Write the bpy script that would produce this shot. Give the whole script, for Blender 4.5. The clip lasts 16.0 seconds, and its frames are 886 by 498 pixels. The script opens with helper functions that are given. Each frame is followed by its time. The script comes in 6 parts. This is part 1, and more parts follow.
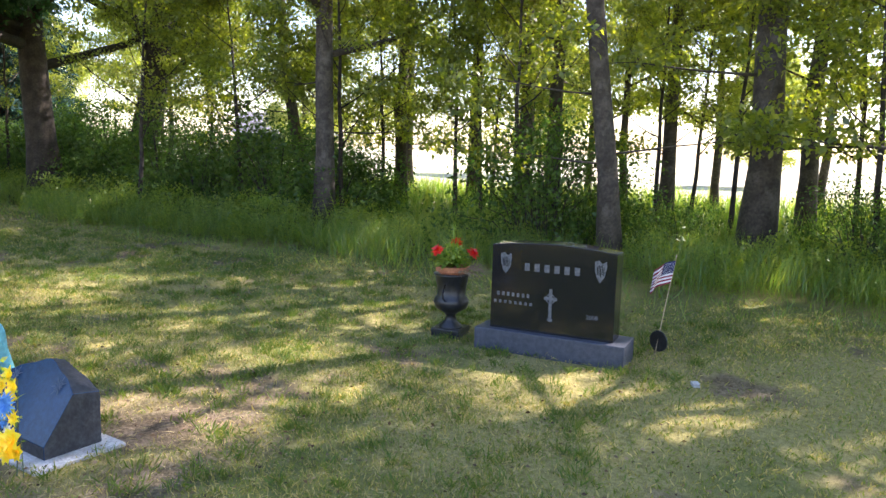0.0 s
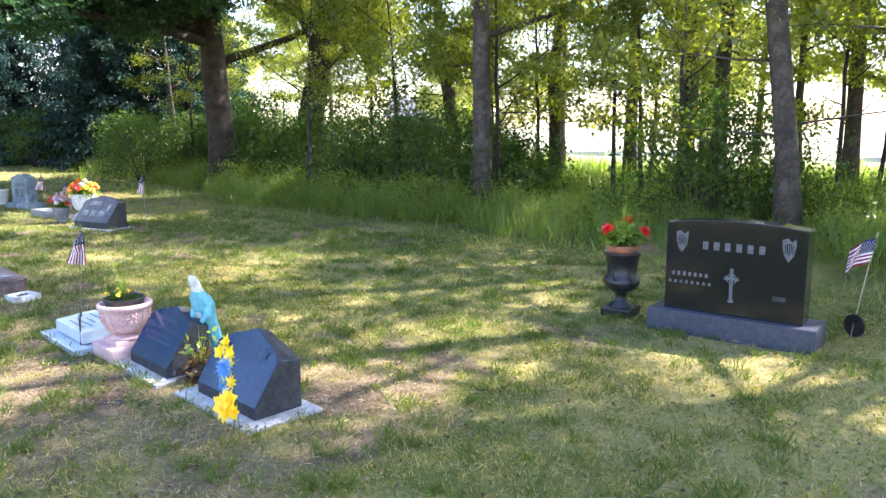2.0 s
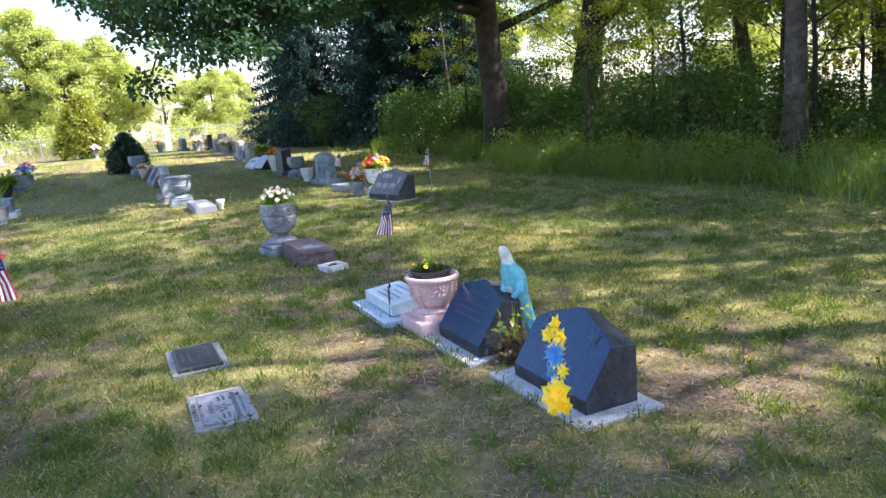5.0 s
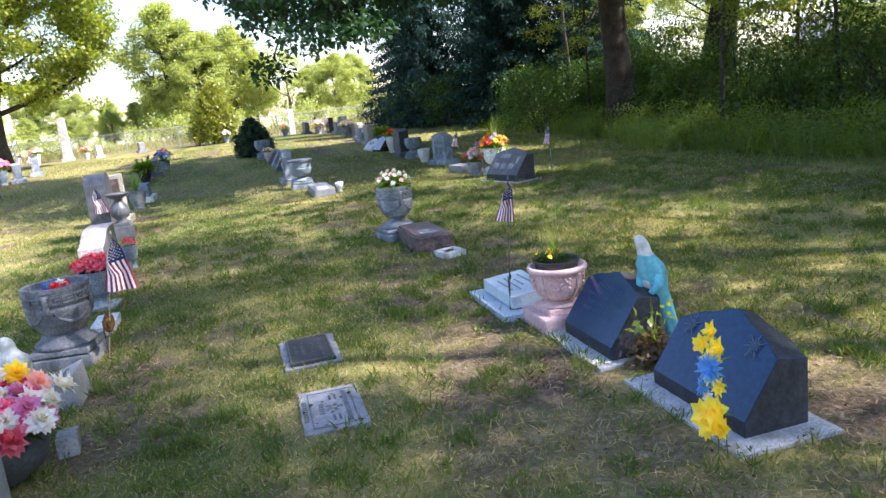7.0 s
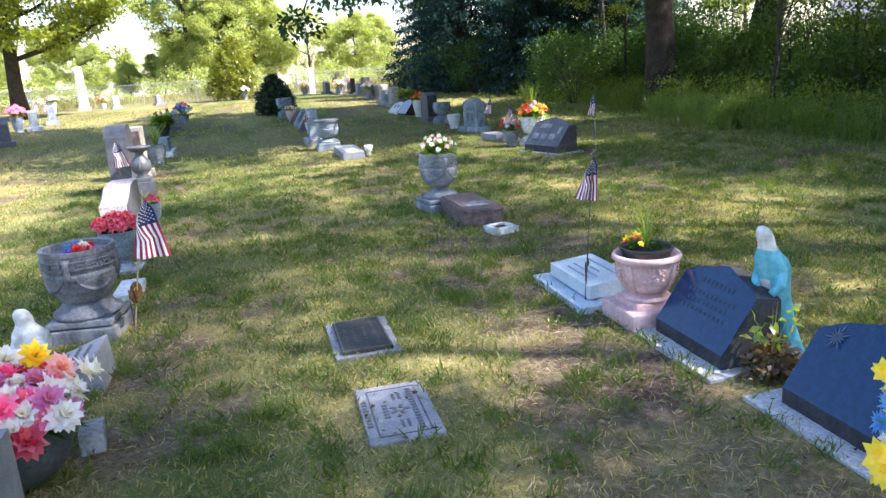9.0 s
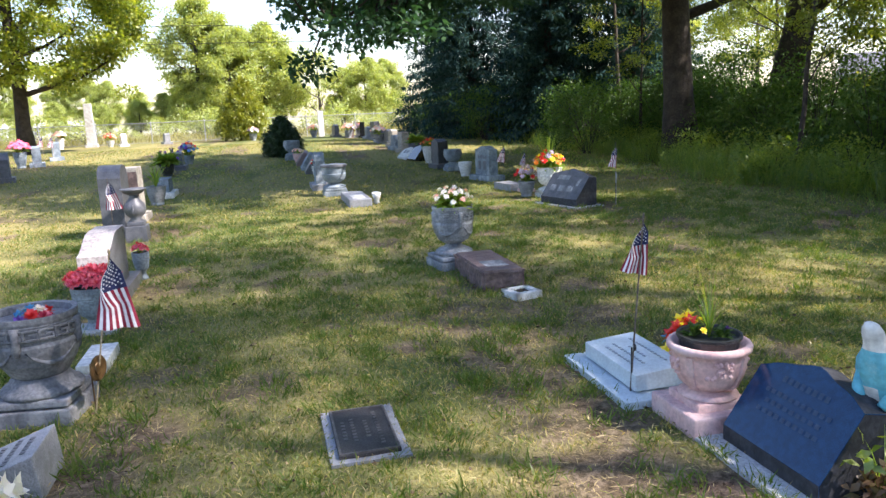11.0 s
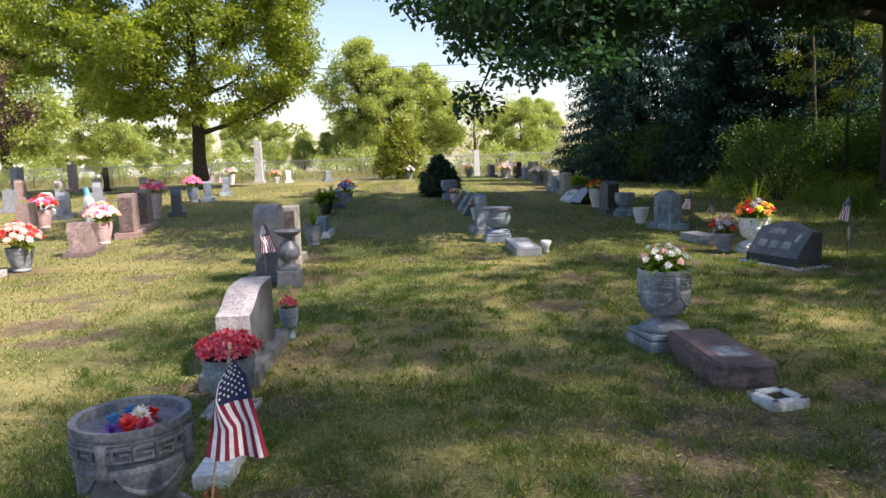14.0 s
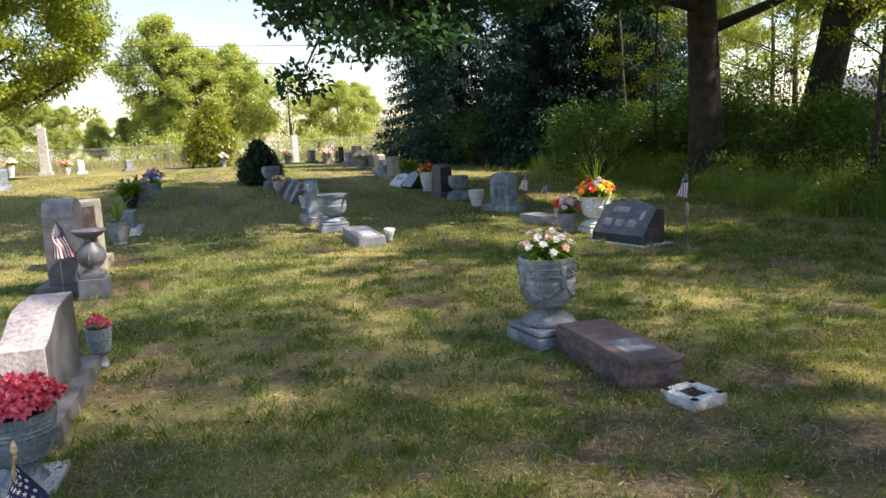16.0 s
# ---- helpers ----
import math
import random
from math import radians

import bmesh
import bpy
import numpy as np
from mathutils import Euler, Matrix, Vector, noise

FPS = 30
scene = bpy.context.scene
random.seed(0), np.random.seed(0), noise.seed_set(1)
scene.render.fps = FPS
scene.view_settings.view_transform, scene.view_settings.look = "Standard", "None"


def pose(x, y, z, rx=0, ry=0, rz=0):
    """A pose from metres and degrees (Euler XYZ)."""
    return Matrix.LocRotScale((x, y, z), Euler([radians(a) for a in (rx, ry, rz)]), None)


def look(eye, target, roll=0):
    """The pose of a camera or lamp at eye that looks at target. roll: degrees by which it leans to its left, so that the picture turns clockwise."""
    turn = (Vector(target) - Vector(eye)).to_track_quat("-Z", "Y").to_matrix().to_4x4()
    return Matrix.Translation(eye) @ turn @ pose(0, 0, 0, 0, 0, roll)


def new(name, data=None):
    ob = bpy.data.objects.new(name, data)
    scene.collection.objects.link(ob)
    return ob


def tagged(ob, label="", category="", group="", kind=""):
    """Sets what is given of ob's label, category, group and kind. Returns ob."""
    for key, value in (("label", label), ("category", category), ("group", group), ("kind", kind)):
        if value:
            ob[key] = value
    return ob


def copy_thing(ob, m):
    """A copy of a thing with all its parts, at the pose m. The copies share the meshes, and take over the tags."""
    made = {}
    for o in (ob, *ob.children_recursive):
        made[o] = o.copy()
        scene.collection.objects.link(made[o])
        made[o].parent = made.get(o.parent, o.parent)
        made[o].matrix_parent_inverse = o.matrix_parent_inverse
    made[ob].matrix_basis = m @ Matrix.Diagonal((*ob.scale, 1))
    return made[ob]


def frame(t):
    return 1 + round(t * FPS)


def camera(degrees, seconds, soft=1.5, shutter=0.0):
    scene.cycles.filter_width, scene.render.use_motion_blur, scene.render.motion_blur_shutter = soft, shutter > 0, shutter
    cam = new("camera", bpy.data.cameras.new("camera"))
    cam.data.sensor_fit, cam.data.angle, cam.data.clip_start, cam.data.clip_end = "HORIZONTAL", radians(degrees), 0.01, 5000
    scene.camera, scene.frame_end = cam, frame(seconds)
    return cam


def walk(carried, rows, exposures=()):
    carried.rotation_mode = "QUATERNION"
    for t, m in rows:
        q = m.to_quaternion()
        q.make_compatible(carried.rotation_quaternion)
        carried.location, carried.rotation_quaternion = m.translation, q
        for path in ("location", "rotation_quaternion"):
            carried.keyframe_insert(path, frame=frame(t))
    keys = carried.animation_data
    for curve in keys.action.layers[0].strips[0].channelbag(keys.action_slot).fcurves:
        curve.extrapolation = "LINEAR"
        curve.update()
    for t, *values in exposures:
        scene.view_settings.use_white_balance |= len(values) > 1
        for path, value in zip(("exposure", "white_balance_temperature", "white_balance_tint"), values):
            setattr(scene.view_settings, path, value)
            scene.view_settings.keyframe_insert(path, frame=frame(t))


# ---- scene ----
cam = camera(63.1, 16.0)
PATH = [
    (0, (0.328, -0.197, 1.829), (1.99, 0.883, 1.559), 1.6),
    (0.5, (0.257, -0.117, 1.823), (1.843, 1.065, 1.527), 0.8),
    (1, (0.24, -0.108, 1.828), (1.775, 1.137, 1.525), 0.2),
    (1.5, (0.246, -0.116, 1.819), (1.754, 1.159, 1.503), 0.0),
    (2, (0.169, -0.047, 1.814), (1.571, 1.341, 1.486), -0.3),
    (2.5, (0.134, 0.066, 1.79), (1.325, 1.629, 1.419), 0.3),
    (3, (0.216, 0.249, 1.716), (1.09, 1.999, 1.299), -2.5),
    (3.5, (0.295, 0.459, 1.712), (1.082, 2.253, 1.31), -4.6),
    (5.8, (0.241, 0.949, 1.683), (1.054, 2.738, 1.309), -4.7),
    (6, (0.272, 1.008, 1.68), (1.037, 2.818, 1.306), -5.0),
    (6.5, (0.357, 1.151, 1.696), (0.958, 3.02, 1.314), -6.2),
    (7, (0.388, 1.218, 1.681), (0.885, 3.112, 1.272), -6.5),
    (7.5, (0.345, 1.308, 1.676), (0.833, 3.2, 1.252), -5.7),
    (8, (0.194, 1.499, 1.702), (0.686, 3.389, 1.273), -4.6),
    (8.5, (0.137, 1.657, 1.681), (0.632, 3.537, 1.213), -3.7),
    (9, (0.16, 1.933, 1.653), (0.619, 3.816, 1.159), -4.0),
    (9.5, (0.179, 2.146, 1.675), (0.61, 4.051, 1.243), -3.7),
    (9.7, (0.184, 2.208, 1.674), (0.622, 4.119, 1.275), -3.4),
    (11.8, (0.287, 3.155, 1.655), (0.741, 5.067, 1.283), -2.2),
    (12, (0.253, 3.287, 1.659), (0.686, 5.203, 1.284), -1.9),
    (12.5, (0.223, 3.489, 1.667), (0.523, 5.433, 1.308), -2.1),
    (13, (0.27, 3.789, 1.673), (0.241, 5.773, 1.419), -3.8),
    (13.5, (0.27, 3.975, 1.656), (0.274, 5.957, 1.382), -3.0),
    (14, (0.108, 4.228, 1.653), (0.178, 6.21, 1.401), -1.9),
    (14.5, (0.025, 4.492, 1.63), (0.07, 6.477, 1.387), -3.0),
    (15, (-0.019, 4.806, 1.647), (0.018, 6.79, 1.402), -4.8),
    (15.5, (-0.081, 5.028, 1.62), (0.245, 6.981, 1.337), -3.4),
    (16, (-0.115, 5.184, 1.604), (0.443, 7.079, 1.294), -2.6),
]
EXPOSURES = [(0.0, 2.2, 6180, 26), (1.5, 2.42, 6100, 27), (2.5, 2.7, 5850, 28), (3.5, 2.4, 5850, 28), (6.0, 1.75, 5800, 24), (7.0, 1.68, 5820, 24), (8.0, 1.75, 5800, 23), (9.0, 1.85, 5780, 23), (12.0, 1.48, 6080, 23), (12.5, 1.52, 6080, 23), (13.5, 0.75, 6180, 23), (14.0, 0.93, 6180, 23), (14.5, 0.95, 6180, 23), (15.4, 0.78, 6380, 23), (16.0, 1.2, 6480, 22)]
walk(cam, [(t, look(eye, target, roll)) for t, eye, target, roll in PATH], EXPOSURES)


# ---------------------------------------------------------------- light
world = bpy.data.worlds.new("sky")
scene.world = world
world.use_nodes = True
wn = world.node_tree.nodes
sky = wn.new("ShaderNodeTexSky")
sky.sky_type = "NISHITA"
sky.sun_disc = False
SUN_EL, SUN_AZ = radians(48), math.atan2(0.88, -0.47)
sky.sun_elevation, sky.sun_rotation = SUN_EL, SUN_AZ
sky.air_density, sky.dust_density = 1.3, 0.6
world.node_tree.links.new(sky.outputs[0], wn["Background"].inputs[0])
wn["Background"].inputs[1].default_value = 0.105
sun = new("sun", bpy.data.lights.new("sun", "SUN"))
sun.data.energy, sun.data.angle, sun.data.color = 5.0, radians(0.6), (1.0, 0.92, 0.77)
sun_dir = Vector((math.cos(SUN_EL) * math.sin(SUN_AZ), math.cos(SUN_EL) * math.cos(SUN_AZ), math.sin(SUN_EL)))
sun.matrix_world = look(sun_dir * 60, (0, 0, 0))

# ---------------------------------------------------------------- materials


def mat(name, c1, c2, scale=6.0, rough=0.8, bump=0.3, metal=0.0, fine=60.0, spec=0.5, speck=0.0, c3=None, coat=0.0):
    """Two-scale mottled surface: c1 and c2 mixed by broad noise, fine grain in tone and relief."""
    m = bpy.data.materials.new(name)
    m.use_nodes = True
    n, l = m.node_tree.nodes, m.node_tree.links
    b = n["Principled BSDF"]
    co = n.new("ShaderNodeTexCoord")
    a = n.new("ShaderNodeTexNoise")
    a.inputs["Scale"].default_value, a.inputs["Detail"].default_value = scale, 6
    f = n.new("ShaderNodeTexNoise")
    f.inputs["Scale"].default_value, f.inputs["Detail"].default_value = fine, 3
    l.new(co.outputs["Object"], a.inputs["Vector"])
    l.new(co.outputs["Object"], f.inputs["Vector"])
    r = n.new("ShaderNodeValToRGB")
    r.color_ramp.elements[0].position, r.color_ramp.elements[1].position = 0.35, 0.65
    r.color_ramp.elements[0].color, r.color_ramp.elements[1].color = (*c1, 1), (*c2, 1)
    l.new(a.outputs["Fac"], r.inputs[0])
    mx = n.new("ShaderNodeMix")
    mx.data_type = "RGBA"
    mx.blend_type = "MULTIPLY"
    mx.inputs["Factor"].default_value = 0.5 if not speck else speck
    fr = n.new("ShaderNodeValToRGB")
    fr.color_ramp.elements[0].position, fr.color_ramp.elements[1].position = 0.35, 0.68
    fr.color_ramp.elements[0].color, fr.color_ramp.elements[1].color = (0.35, 0.35, 0.35, 1), (1.3, 1.3, 1.3, 1)
    l.new(f.outputs["Fac"], fr.inputs[0])
    l.new(r.outputs[0], mx.inputs["A"])
    l.new(fr.outputs[0], mx.inputs["B"])
    out = mx.outputs["Result"]
    if c3:
        s = n.new("ShaderNodeTexNoise")
        s.inputs["Scale"].default_value, s.inputs["Detail"].default_value = scale * 0.45, 8
        s.inputs["Roughness"].default_value = 0.7
        l.new(co.outputs["Object"], s.inputs["Vector"])
        sr = n.new("ShaderNodeValToRGB")
        sr.color_ramp.elements[0].position, sr.color_ramp.elements[1].position = 0.52, 0.64
        l.new(s.outputs["Fac"], sr.inputs[0])
        m3 = n.new("ShaderNodeMix")
        m3.data_type = "RGBA"
        l.new(sr.outputs[0], m3.inputs["Factor"])
        l.new(out, m3.inputs["A"])
        m3.inputs["B"].default_value = (*c3, 1)
        out = m3.outputs["Result"]
    l.new(out, b.inputs["Base Color"])
    b.inputs["Roughness"].default_value, b.inputs["Metallic"].default_value = rough, metal
    b.inputs["Specular IOR Level"].default_value = spec
    b.inputs["Coat Weight"].default_value = coat
    if bump:
        bp = n.new("ShaderNodeBump")
        bp.inputs["Strength"].default_value, bp.inputs["Distance"].default_value = bump, 0.004
        l.new(f.outputs["Fac"], bp.inputs["Height"])
        l.new(bp.outputs[0], b.inputs["Normal"])
    return m


def leaf_mat(name, stops, through_light=0.45, gloss=0.06, glow=(3.0, 2.7, 0.7)):
    """Thin leaf: each leaf takes its own tone, light shines through it, strengthened by glow."""
    m = bpy.data.materials.new(name)
    m.use_nodes = True
    n, l = m.node_tree.nodes, m.node_tree.links
    n.remove(n["Principled BSDF"])
    g = n.new("ShaderNodeNewGeometry")
    r = n.new("ShaderNodeValToRGB")
    e = r.color_ramp.elements
    e[0].color, e[1].color = (*stops[0], 1), (*stops[-1], 1)
    for i, c in enumerate(stops[1:-1]):
        e.new((i + 1) / (len(stops) - 1)).color = (*c, 1)
    l.new(g.outputs["Random Per Island"], r.inputs[0])
    d, t, gl = n.new("ShaderNodeBsdfDiffuse"), n.new("ShaderNodeBsdfTranslucent"), n.new("ShaderNodeBsdfGlossy")
    gl.inputs["Roughness"].default_value = 0.45
    # transmitted colour multiplied up, so shaded leaves look lit from behind
    boost = n.new("ShaderNodeMix")
    boost.data_type = "RGBA"
    boost.blend_type = "MULTIPLY"
    boost.inputs["Factor"].default_value = 1
    boost.inputs["B"].default_value = (*glow, 1)
    l.new(r.outputs[0], boost.inputs["A"])
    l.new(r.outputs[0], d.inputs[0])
    l.new(boost.outputs["Result"], t.inputs[0])
    a, b = n.new("ShaderNodeMixShader"), n.new("ShaderNodeMixShader")
    a.inputs[0].default_value, b.inputs[0].default_value = through_light, gloss
    l.new(d.outputs[0], a.inputs[1])
    l.new(t.outputs[0], a.inputs[2])
    l.new(a.outputs[0], b.inputs[1])
    l.new(gl.outputs[0], b.inputs[2])
    l.new(b.outputs[0], n["Material Output"].inputs[0])
    return m


def ground_mat():
    m = bpy.data.materials.new("lawn_soil")
    m.use_nodes = True
    n, l = m.node_tree.nodes, m.node_tree.links
    b = n["Principled BSDF"]
    co = n.new("ShaderNodeTexCoord")

    def noise_at(scale, detail=6):
        a = n.new("ShaderNodeTexNoise")
        a.inputs["Scale"].default_value, a.inputs["Detail"].default_value = scale, detail
        l.new(co.outputs["Object"], a.inputs["Vector"])
        return a.outputs["Fac"]

    def ramp(src, p0, p1, a, c):
        r = n.new("ShaderNodeValToRGB")
        r.color_ramp.elements[0].position, r.color_ramp.elements[1].position = p0, p1
        r.color_ramp.elements[0].color, r.color_ramp.elements[1].color = (*a, 1), (*c, 1)
        l.new(src, r.inputs[0])
        return r.outputs[0]

    def mix(fac, a, c, kind="MIX"):
        x = n.new("ShaderNodeMix")
        x.data_type = "RGBA"
        x.blend_type = kind
        if isinstance(fac, float):
            x.inputs["Factor"].default_value = fac
        else:
            l.new(fac, x.inputs["Factor"])
        l.new(a, x.inputs["A"])
        l.new(c, x.inputs["B"])
        return x.outputs["Result"]

    def attr(name):
        a = n.new("ShaderNodeAttribute")
        a.attribute_name = name
        return a.outputs["Fac"]

    grass = ramp(noise_at(14), 0.3, 0.7, (0.075, 0.102, 0.027), (0.18, 0.195, 0.06))
    straw = ramp(noise_at(25), 0.3, 0.7, (0.22, 0.195, 0.065), (0.41, 0.35, 0.14))
    soil = mix(ramp(noise_at(5, 4), 0.4, 0.6, (0, 0, 0), (1, 1, 1)), ramp(noise_at(38, 9), 0.36, 0.66, (0.05, 0.033, 0.023), (0.20, 0.138, 0.096)), ramp(noise_at(30, 9), 0.4, 0.66, (0.105, 0.073, 0.05), (0.29, 0.215, 0.155)))
    # pale dirt and grass beyond, lightened further with glare put into the colour
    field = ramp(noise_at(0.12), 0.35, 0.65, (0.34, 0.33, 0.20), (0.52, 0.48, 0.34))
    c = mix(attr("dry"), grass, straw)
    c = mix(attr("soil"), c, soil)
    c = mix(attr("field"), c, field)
    grain = ramp(noise_at(130, 3), 0.3, 0.7, (0.5, 0.5, 0.5), (1.25, 1.25, 1.25))
    c = mix(0.75, c, grain, "MULTIPLY")
    l.new(c, b.inputs["Base Color"])
    b.inputs["Roughness"].default_value, b.inputs["Specular IOR Level"].default_value = 0.95, 0.15
    bp = n.new("ShaderNodeBump")
    bp.inputs["Strength"].default_value, bp.inputs["Distance"].default_value = 0.8, 0.02
    l.new(noise_at(60, 5), bp.inputs["Height"])
    l.new(bp.outputs[0], b.inputs["Normal"])
    return m


LAWN = ground_mat()
BLACK_GRANITE = mat("polished_black_granite", (0.008, 0.009, 0.011), (0.014, 0.015, 0.018), 30, 0.13, 0.02, fine=260, coat=0.3)
# polished dark granite; the reflected sky is put into its blue base colour
SKY_SHEEN_GRANITE = mat("polished_granite_sky_sheen", (0.006, 0.034, 0.090), (0.010, 0.050, 0.125), 30, 0.16, 0.02, fine=300, spec=0.35, coat=0.1)
PALE_CUT = mat("cut_pale_marker", (0.25, 0.30, 0.34), (0.33, 0.38, 0.42), 40, 0.8, 0.1)
ETCH = mat("faint_etched_granite", (0.06, 0.09, 0.14), (0.10, 0.14, 0.19), 40, 0.7, 0.2)
FAINT_CUT = mat("faint_cut_granite", (0.022, 0.05, 0.10), (0.03, 0.065, 0.125), 40, 0.5, 0.2)
BOWL_GREY = mat("slate_grey_resin", (0.055, 0.063, 0.073), (0.09, 0.10, 0.112), 5, 0.5, 0.25, fine=40)
WING_STONE = mat("pinkish_grey_pitched_granite", (0.36, 0.32, 0.31), (0.48, 0.44, 0.42), 12, 0.85, 1.0, fine=38)
ROUGH_DARK = mat("rock_pitched_dark_granite", (0.02, 0.022, 0.027), (0.045, 0.048, 0.055), 20, 0.7, 0.9, fine=45)
GREY_GRANITE = mat("grey_granite", (0.25, 0.26, 0.28), (0.34, 0.35, 0.37), 12, 0.6, 0.4, fine=140, c3=(0.18, 0.19, 0.19))
DARK_GREY = mat("dark_grey_granite", (0.09, 0.095, 0.11), (0.14, 0.145, 0.16), 12, 0.45, 0.3, fine=150)
SLATE_BASE = mat("blue_grey_granite_base", (0.042, 0.05, 0.072), (0.07, 0.08, 0.108), 25, 0.55, 0.4, fine=200)
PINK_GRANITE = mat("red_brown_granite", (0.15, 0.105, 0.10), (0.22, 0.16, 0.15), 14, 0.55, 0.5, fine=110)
# lighter copies of the red granites for the sunny rows, sunshine put into the colour
PINK_SUNLIT_TONE = mat("pink_granite_sunlit_tone", (0.31, 0.205, 0.18), (0.41, 0.29, 0.26), 14, 0.55, 0.5, fine=110)
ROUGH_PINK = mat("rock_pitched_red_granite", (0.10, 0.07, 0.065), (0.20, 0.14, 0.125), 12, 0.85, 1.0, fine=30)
ROUGH_PINK_SUNLIT_TONE = mat("pitched_pink_granite_sunlit_tone", (0.26, 0.18, 0.16), (0.40, 0.30, 0.27), 12, 0.85, 1.0, fine=30)
BEIGE_STONE = mat("weathered_beige_stone", (0.34, 0.31, 0.26), (0.48, 0.45, 0.38), 9, 0.85, 0.6, fine=50, c3=(0.20, 0.19, 0.16))
WHITE_STONE = mat("white_marble", (0.66, 0.66, 0.63), (0.74, 0.74, 0.70), 5, 0.6, 0.06, fine=25)
BLUE_WHITE = mat("pale_painted_marker", (0.47, 0.55, 0.59), (0.57, 0.65, 0.68), 7, 0.6, 0.2, fine=60, speck=0.2)
PALE_SLAB = mat("pale_concrete", (0.44, 0.44, 0.43), (0.58, 0.58, 0.56), 9, 0.9, 0.6, fine=70, c3=(0.33, 0.31, 0.27))
PINK_PAINT = mat("faded_pink_painted_concrete", (0.60, 0.38, 0.36), (0.74, 0.53, 0.50), 8, 0.8, 0.5, fine=40, speck=0.3, c3=(0.66, 0.50, 0.47))
GREY_CAST = mat("weathered_grey_cast_stone", (0.17, 0.185, 0.20), (0.30, 0.315, 0.33), 7, 0.85, 0.7, fine=50, c3=(0.40, 0.42, 0.42))
GREY_URN = mat("dark_grey_cast_stone", (0.13, 0.135, 0.15), (0.22, 0.225, 0.24), 7, 0.85, 0.8, fine=50, c3=(0.29, 0.295, 0.30))
BRONZE_PALE = mat("rubbed_bronze", (0.13, 0.12, 0.12), (0.19, 0.18, 0.175), 20, 0.4, 0.2, metal=0.6)
BLUE_CAST = mat("blue_grey_cast_stone", (0.16, 0.20, 0.235), (0.26, 0.31, 0.345), 7, 0.8, 0.6, fine=50, c3=(0.38, 0.42, 0.44))
BLACK_IRON = mat("black_painted_iron", (0.012, 0.013, 0.016), (0.025, 0.027, 0.032), 9, 0.35, 0.3, fine=40)
BLACK_PLASTIC = mat("dark_glazed_resin", (0.018, 0.020, 0.024), (0.04, 0.043, 0.048), 6, 0.4, 0.2, fine=40)
BRONZE = mat("dark_bronze", (0.045, 0.042, 0.045), (0.085, 0.078, 0.08), 10, 0.45, 0.4, metal=0.6, fine=90)
BRONZE_WARM = mat("brown_bronze", (0.10, 0.055, 0.022), (0.17, 0.10, 0.04), 18, 0.5, 0.4, metal=0.5, fine=60)
TERRACOTTA = mat("terracotta", (0.36, 0.13, 0.07), (0.45, 0.19, 0.10), 9, 0.85, 0.4)
EARTH = mat("dark_potting_soil", (0.02, 0.014, 0.01), (0.05, 0.035, 0.025), 20, 0.95, 1.0, fine=40)
ROBE_BLUE = mat("turquoise_painted_plaster", (0.10, 0.42, 0.52), (0.20, 0.58, 0.66), 9, 0.55, 0.3, fine=40, speck=0.3, c3=(0.45, 0.66, 0.68))
ENGRAVED = mat("etched_pale_granite", (0.105, 0.11, 0.12), (0.165, 0.175, 0.185), 40, 0.9, 0.3)
DARK_INK = mat("dark_lettering", (0.05, 0.05, 0.055), (0.09, 0.09, 0.095), 30, 0.8, 0.1)
STEEL = mat("galvanised_steel", (0.42, 0.43, 0.44), (0.55, 0.56, 0.57), 20, 0.45, 0.2, metal=0.7)
WIRE = mat("dull_green_wire", (0.07, 0.10, 0.05), (0.12, 0.15, 0.08), 20, 0.6, 0.1)
WOOD_STICK = mat("pale_dowel", (0.42, 0.33, 0.20), (0.55, 0.44, 0.28), 30, 0.7, 0.2)
DARK_STICK = mat("dark_dowel", (0.10, 0.08, 0.06), (0.16, 0.13, 0.10), 30, 0.7, 0.2)
CLOTH_RED = mat("red_flag_cloth", (0.20, 0.008, 0.028), (0.27, 0.014, 0.04), 30, 0.8, 0.2, speck=0.15)
CLOTH_WHITE = mat("white_flag_cloth", (0.70, 0.69, 0.70), (0.80, 0.79, 0.79), 30, 0.8, 0.2, speck=0.1)
CLOTH_BLUE = mat("navy_flag_cloth", (0.010, 0.016, 0.065), (0.016, 0.024, 0.095), 30, 0.8, 0.2, speck=0.15)
BARK = mat("grey_brown_bark", (0.046, 0.037, 0.030), (0.092, 0.077, 0.062), 5, 0.95, 1.6, fine=22, c3=(0.125, 0.112, 0.095))
BARK_DARK = mat("dark_bark", (0.030, 0.024, 0.020), (0.065, 0.052, 0.042), 5, 0.95, 1.6, fine=22)
TWIG = mat("dry_twig", (0.20, 0.14, 0.09), (0.33, 0.25, 0.17), 20, 0.9, 0.4)
WHITE_WALL = mat("white_sheet_cladding", (0.72, 0.73, 0.74), (0.80, 0.80, 0.80), 0.3, 0.7, 0.1, fine=4, speck=0.15)
ROOF_GREY = mat("pale_metal_roof", (0.62, 0.63, 0.64), (0.72, 0.73, 0.73), 0.4, 0.6, 0.1, fine=5, speck=0.2)
ASH_ROOF = mat("grey_shingle", (0.13, 0.13, 0.14), (0.19, 0.19, 0.20), 2, 0.9, 0.3, fine=12)
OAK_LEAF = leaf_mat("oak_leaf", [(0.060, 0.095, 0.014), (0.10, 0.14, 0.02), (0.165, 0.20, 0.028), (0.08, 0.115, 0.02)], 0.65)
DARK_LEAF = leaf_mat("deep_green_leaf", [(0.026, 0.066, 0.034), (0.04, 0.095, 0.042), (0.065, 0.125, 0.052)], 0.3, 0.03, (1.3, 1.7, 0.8))
